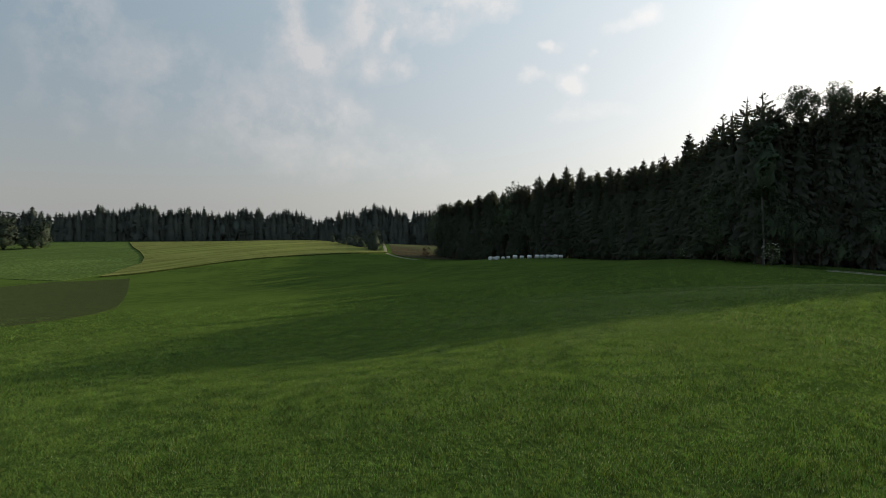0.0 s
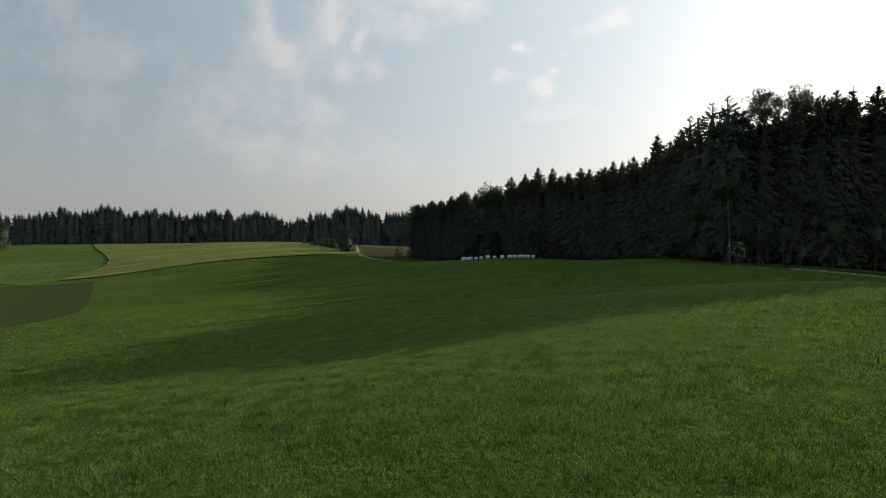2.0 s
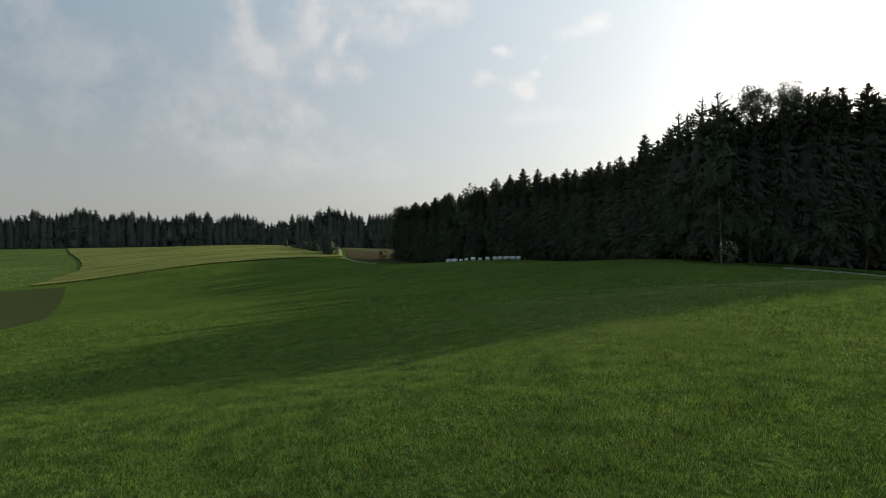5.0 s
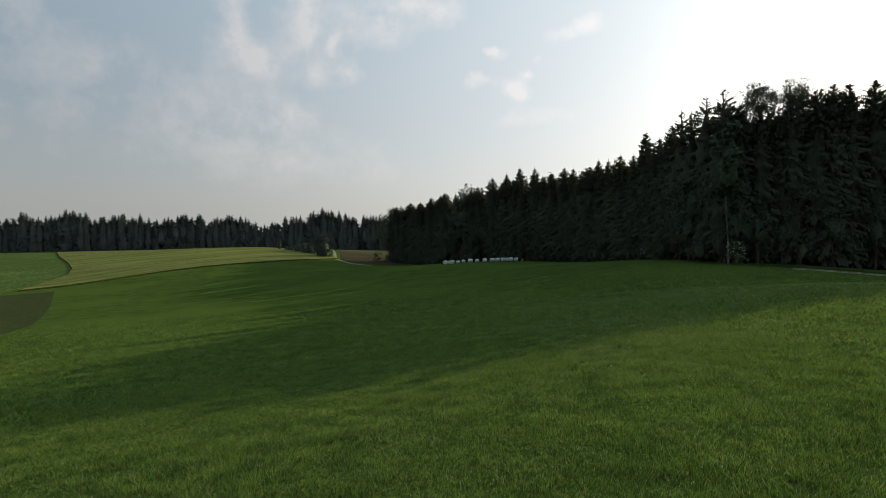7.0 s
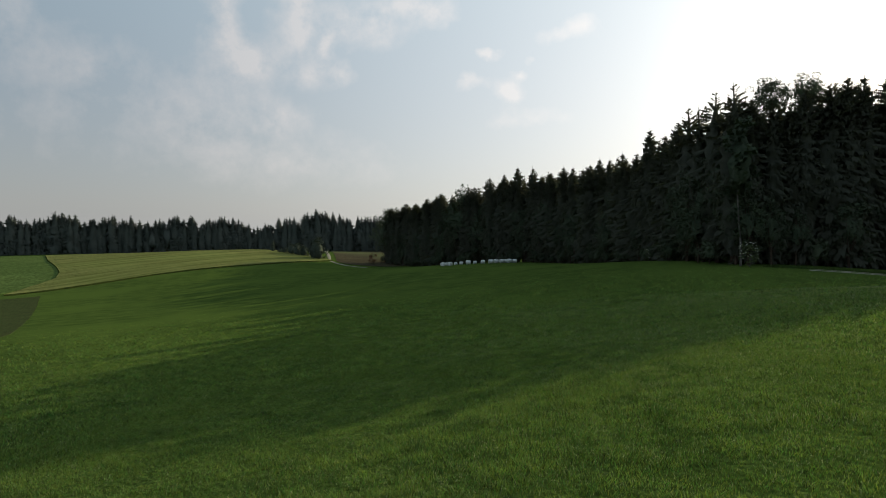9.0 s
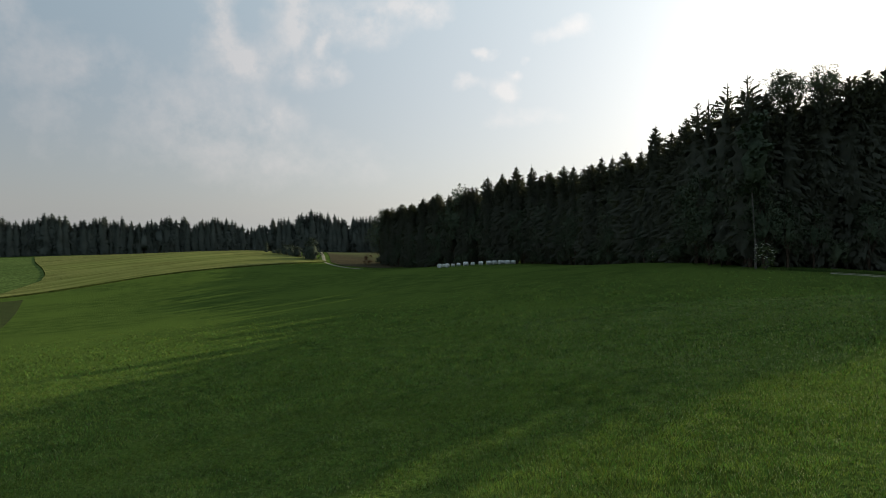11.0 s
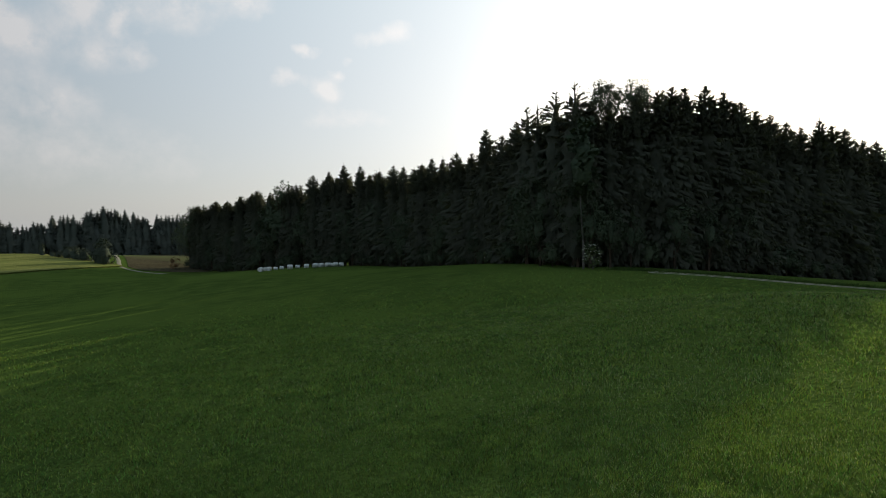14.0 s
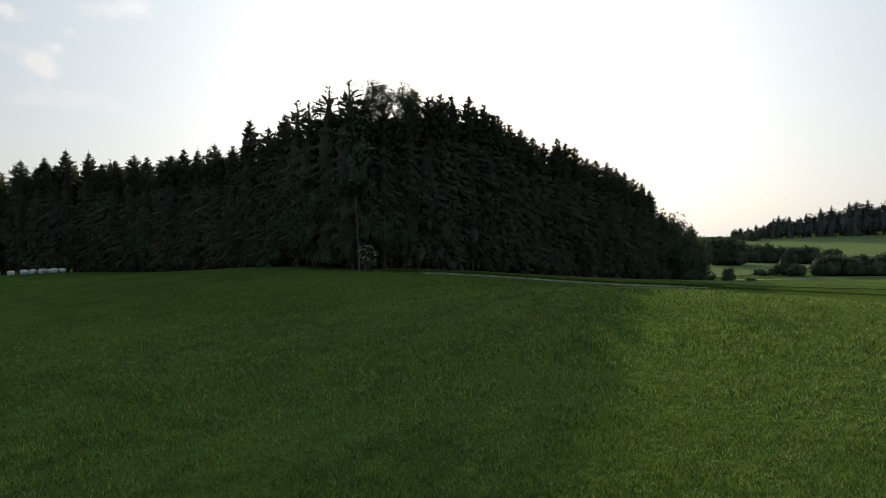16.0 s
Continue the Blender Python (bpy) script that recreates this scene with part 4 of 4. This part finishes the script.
stand = new("hunting_stand")
for sx in (-1, 1):
    rail_part("leg", (sx * 0.9, -0.8, -0.2), (sx * 0.5, 0, 2.6), 0.07, M_WOOD, stand)
    rail_part("leg", (sx * 0.9, 1.0, -0.2), (sx * 0.5, 0.4, 2.6), 0.07, M_WOOD, stand)
    rail_part("brace", (sx * 0.85, -0.6, 0.6), (sx * 0.6, 0.6, 1.9), 0.05, M_WOOD, stand)
    rail_part("armrest", (sx * 0.5, 0.0, 3.2), (sx * 0.5, 0.7, 3.2), 0.05, M_WOOD, stand)
for k in range(7):
    rail_part("rung", (-0.75 + 0.03 * k, -0.75 + 0.1 * k, 0.2 + 0.34 * k), (0.75 - 0.03 * k, -0.75 + 0.1 * k, 0.2 + 0.34 * k), 0.035, M_WOOD, stand)
rail_part("seat", (-0.6, 0.3, 2.62), (0.6, 0.3, 2.62), 0.14, M_WOOD, stand)
rail_part("backrest", (-0.6, 0.65, 3.1), (0.6, 0.65, 3.1), 0.12, M_WOOD, stand)
stand.matrix_basis = pose(-206.5, 241, lie(-206.5, 241), 0, 0, 40)
tagged(stand, "weathered open wooden hunting stand by the trees", "hunting stand")

shrine = new("wayside_post")
rail_part("post", (0, 0, -0.2), (0, 0, 2.4), 0.16, M_WHITE, shrine)
rail_part("cap", (0, 0, 2.4), (0, 0, 2.6), 0.24, M_WOOD, shrine, "weathered wooden cap")
shrine.matrix_basis = pose(-55.4, 250.2, lie(-55.4, 250.2), 0, 0, 20)
tagged(shrine, "white-painted wayside post among the bushes", "post")

# ---------------------------------------------------------------- grass
def path_gap(x, y):
    """Distance in plan from the line that runs up the middle of the meadow."""
    ax, ay, bx, by = 1.0, -4.0, -1.7, 18.0
    u = np.clip(((x - ax) * (bx - ax) + (y - ay) * (by - ay)) / ((bx - ax) ** 2 + (by - ay) ** 2), 0, 1)
    return np.hypot(x - ax - u * (bx - ax), y - ay - u * (by - ay))


def tufts(x, y, size, seed):
    """Smooth random heights between 0 and 1 over the plan, in tufts of a size."""
    table = np.random.default_rng(seed).random((64, 64))
    u, w = x / size, y / size
    i, j = np.floor(u).astype(int), np.floor(w).astype(int)
    a, b = u - i, w - j
    a, b = a * a * (3 - 2 * a), b * b * (3 - 2 * b)
    g = lambda p, q: table[p % 64, q % 64]
    return (g(i, j) * (1 - a) + g(i + 1, j) * a) * (1 - b) + (g(i, j + 1) * (1 - a) + g(i + 1, j + 1) * a) * b


def wave(x, y):
    """Uneven growth in broad and small patches, about -1 to 1."""
    return (0.5 * np.sin(x * 0.61 + 1.7 * np.sin(y * 0.37)) * np.sin(y * 0.73 + 1.3 * np.sin(x * 0.29))
            + 0.5 * np.sin(x * 2.3 + 1.9 * np.sin(y * 1.7)) * np.sin(y * 2.7 + 1.5 * np.sin(x * 1.9)))


def grass(name, near, far, density, blades, tall, width, label, seed, heads=0.0):
    rng = np.random.default_rng(seed)
    lo, hi = (-far - 3, -6), (far + 1, 18 + far)
    n = int((hi[0] - lo[0]) * (hi[1] - lo[1]) * density)
    x, y = rng.uniform(lo[0], hi[0], n), rng.uniform(lo[1], hi[1], n)
    gap = path_gap(x, y)
    keep = (gap > near) & (gap < far) & (y > 4.0 + 0.05 * x - 9.0 * rng.random(n) ** 2) & (np.abs(x) < 1.15 * (y + 9 + 6 * rng.random(n) ** 2))
    keep &= (x < 0.75 * (y + 5) + 3) | (y > 15.5 + 0.15 * x)
    keep &= ~inside(x, y, [(34, 75), (60, 74), (150, 80), (200, 300), (-30, 300), (30, 140)])
    keep &= rng.random(n) < 0.8 + 0.35 * wave(x, y)
    if far > 50:
        keep &= rng.random(n) < (far - gap) / (far - near) * 1.3
    x, y = np.repeat(x[keep], blades), np.repeat(y[keep], blades)
    n = len(x)
    x, y = x + rng.normal(size=n) * width * 4, y + rng.normal(size=n) * width * 4
    z = land(x, y)
    fade = np.clip((far - path_gap(x, y)) / (far - near) * 1.6, 0.15, 1) if far > 50 else 1.0
    h = fade * tall * rng.uniform(0.5, 1.2, n) * (1 + 0.3 * wave(x, y)) * (0.30 + 0.8 * tufts(x, y, 0.38, 3) + 0.7 * tufts(x, y, 1.1, 4))
    a, b = rng.uniform(0, 2 * np.pi, n), rng.uniform(0, 2 * np.pi, n)
    lean = h * rng.uniform(0.2, 1.5, n)
    w = width * rng.uniform(0.6, 1.3, n)
    dx, dy = np.cos(a) * w / 2, np.sin(a) * w / 2
    p = np.stack([np.c_[x - dx, y - dy, z - 0.02], np.c_[x + dx, y + dy, z - 0.02],
                  np.c_[x + np.cos(b) * lean, y + np.sin(b) * lean, z + h]], 1)
    v = p.reshape(-1, 3)
    me = bpy.data.meshes.new(name)
    me.vertices.add(len(v))
    me.vertices.foreach_set("co", v.ravel())
    me.loops.add(len(v))
    me.loops.foreach_set("vertex_index", np.arange(len(v), dtype=np.int32))
    me.polygons.add(n)
    me.polygons.foreach_set("loop_start", np.arange(0, 3 * n, 3, dtype=np.int32))
    me.materials.append(M_BLADE)
    if heads:
        me.materials.append(M_SEED)
        pick = (rng.random(n) < heads * (0.5 + 0.7 * (x > 4))).astype(np.int32)
        me.polygons.foreach_set("material_index", pick)
    me.update(calc_edges=True)
    return tagged(new(name, me), label, "grass", kind="stuff")


def seed_heads(near, far, density, size, seed):
    """Pale flowering tips over the sward, as small upright spindles."""
    rng = np.random.default_rng(seed)
    lo, hi = (-far - 3, -6), (far + 1, 18 + far)
    n = int((hi[0] - lo[0]) * (hi[1] - lo[1]) * density)
    x, y = rng.uniform(lo[0], hi[0], n), rng.uniform(lo[1], hi[1], n)
    gap = path_gap(x, y)
    keep = (gap > near) & (gap < far) & (y > 4.0 + 0.05 * x - 9.0 * rng.random(n) ** 2) & (np.abs(x) < 1.15 * (y + 9 + 6 * rng.random(n) ** 2))
    keep &= (x < 0.75 * (y + 5) + 3) | (y > 15.5 + 0.15 * x)
    keep &= ~inside(x, y, [(34, 75), (60, 74), (150, 80), (200, 300), (-30, 300), (30, 140)])
    keep &= rng.random(n) < np.clip(0.30 + 0.45 * wave(x * 0.7 + 5, y * 0.7) + 0.035 * x, 0.08, 1)
    x, y = x[keep], y[keep]
    n = len(x)
    z = land(x, y) + 0.06 + 0.16 * (0.2 + 0.5 * tufts(x, y, 0.55, 3) + 0.3 * tufts(x, y, 1.7, 4)) * rng.uniform(0.8, 1.3, n)
    a, k = rng.uniform(0, 6.283, n), size * rng.uniform(0.6, 1.4, n)
    c, s_ = np.cos(a) * k * 0.32, np.sin(a) * k * 0.32
    lx, ly = rng.normal(size=n) * k * 0.3, rng.normal(size=n) * k * 0.3
    v = np.stack([np.c_[x - lx, y - ly, z - k], np.c_[x + c, y + s_, z], np.c_[x + lx, y + ly, z + k], np.c_[x - c, y - s_, z]], 1).reshape(-1, 3)
    tagged(new("grass_seed_heads", mesh_of("grass_seed_heads", v, np.arange(4 * n).reshape(-1, 4), M_SEED)),
           "pale seed heads over the meadow grass", "grass", kind="stuff")


seed_heads(0.0, 16.0, 150, 0.015, 31)
seed_heads(16.0, 40.0, 24, 0.024, 32)
grass("meadow_grass", 0.0, 13.0, 340, 5, 0.078, 0.0112, "fresh green meadow grass with pale seed heads", 1, 0.05)
grass("meadow_grass", 13.0, 34.0, 75, 4, 0.105, 0.022, "green meadow grass on the slope", 2, 0.05)
grass("meadow_grass", 34.0, 80.0, 8.5, 4, 0.12, 0.055, "green meadow grass on the further slope", 3, 0.0)


def verge(name, line, wide, tall, density, label, seed):
    """A band of taller grass along a plan line."""
    rng = np.random.default_rng(seed)
    p = np.array(line, float)
    run = np.r_[0, np.cumsum(np.hypot(*np.diff(p, axis=0).T))]
    n = int(run[-1] * wide * density)
    s = rng.uniform(0, run[-1], n)
    x, y = np.interp(s, run, p[:, 0]) + rng.normal(size=n) * wide * 0.35, np.interp(s, run, p[:, 1]) + rng.normal(size=n) * wide * 0.35
    z, h, a, b = land(x, y), tall * rng.uniform(0.5, 1.3, n), rng.uniform(0, 6.283, n), rng.uniform(0, 6.283, n)
    w = 0.035 * rng.uniform(0.6, 1.3, n)
    v = np.stack([np.c_[x - np.cos(a) * w, y - np.sin(a) * w, z - 0.02], np.c_[x + np.cos(a) * w, y + np.sin(a) * w, z - 0.02],
                  np.c_[x + np.cos(b) * h * 0.4, y + np.sin(b) * h * 0.4, z + h]], 1).reshape(-1, 3)
    return tagged(new(name, mesh_of(name, v, np.arange(3 * n).reshape(-1, 3), M_RANK)), label, "grass", kind="stuff")


verge("verge_grass", [(39, 72.5), (46.5, 66.5), (51, 61), (54, 56.5), (57.5, 52.5), (62, 48), (66, 45)], 1.6, 0.30, 80, "taller rank grass between the track and the wood", 21)
verge("verge_grass", [(60, 46), (62.8, 42.7), (61.7, 38.9), (61.3, 35.3), (59.8, 31.3), (58.6, 28.3), (56, 20), (50, 8)], 0.5, 0.15, 260, "dark rank grass along the edge of the meadow", 22)
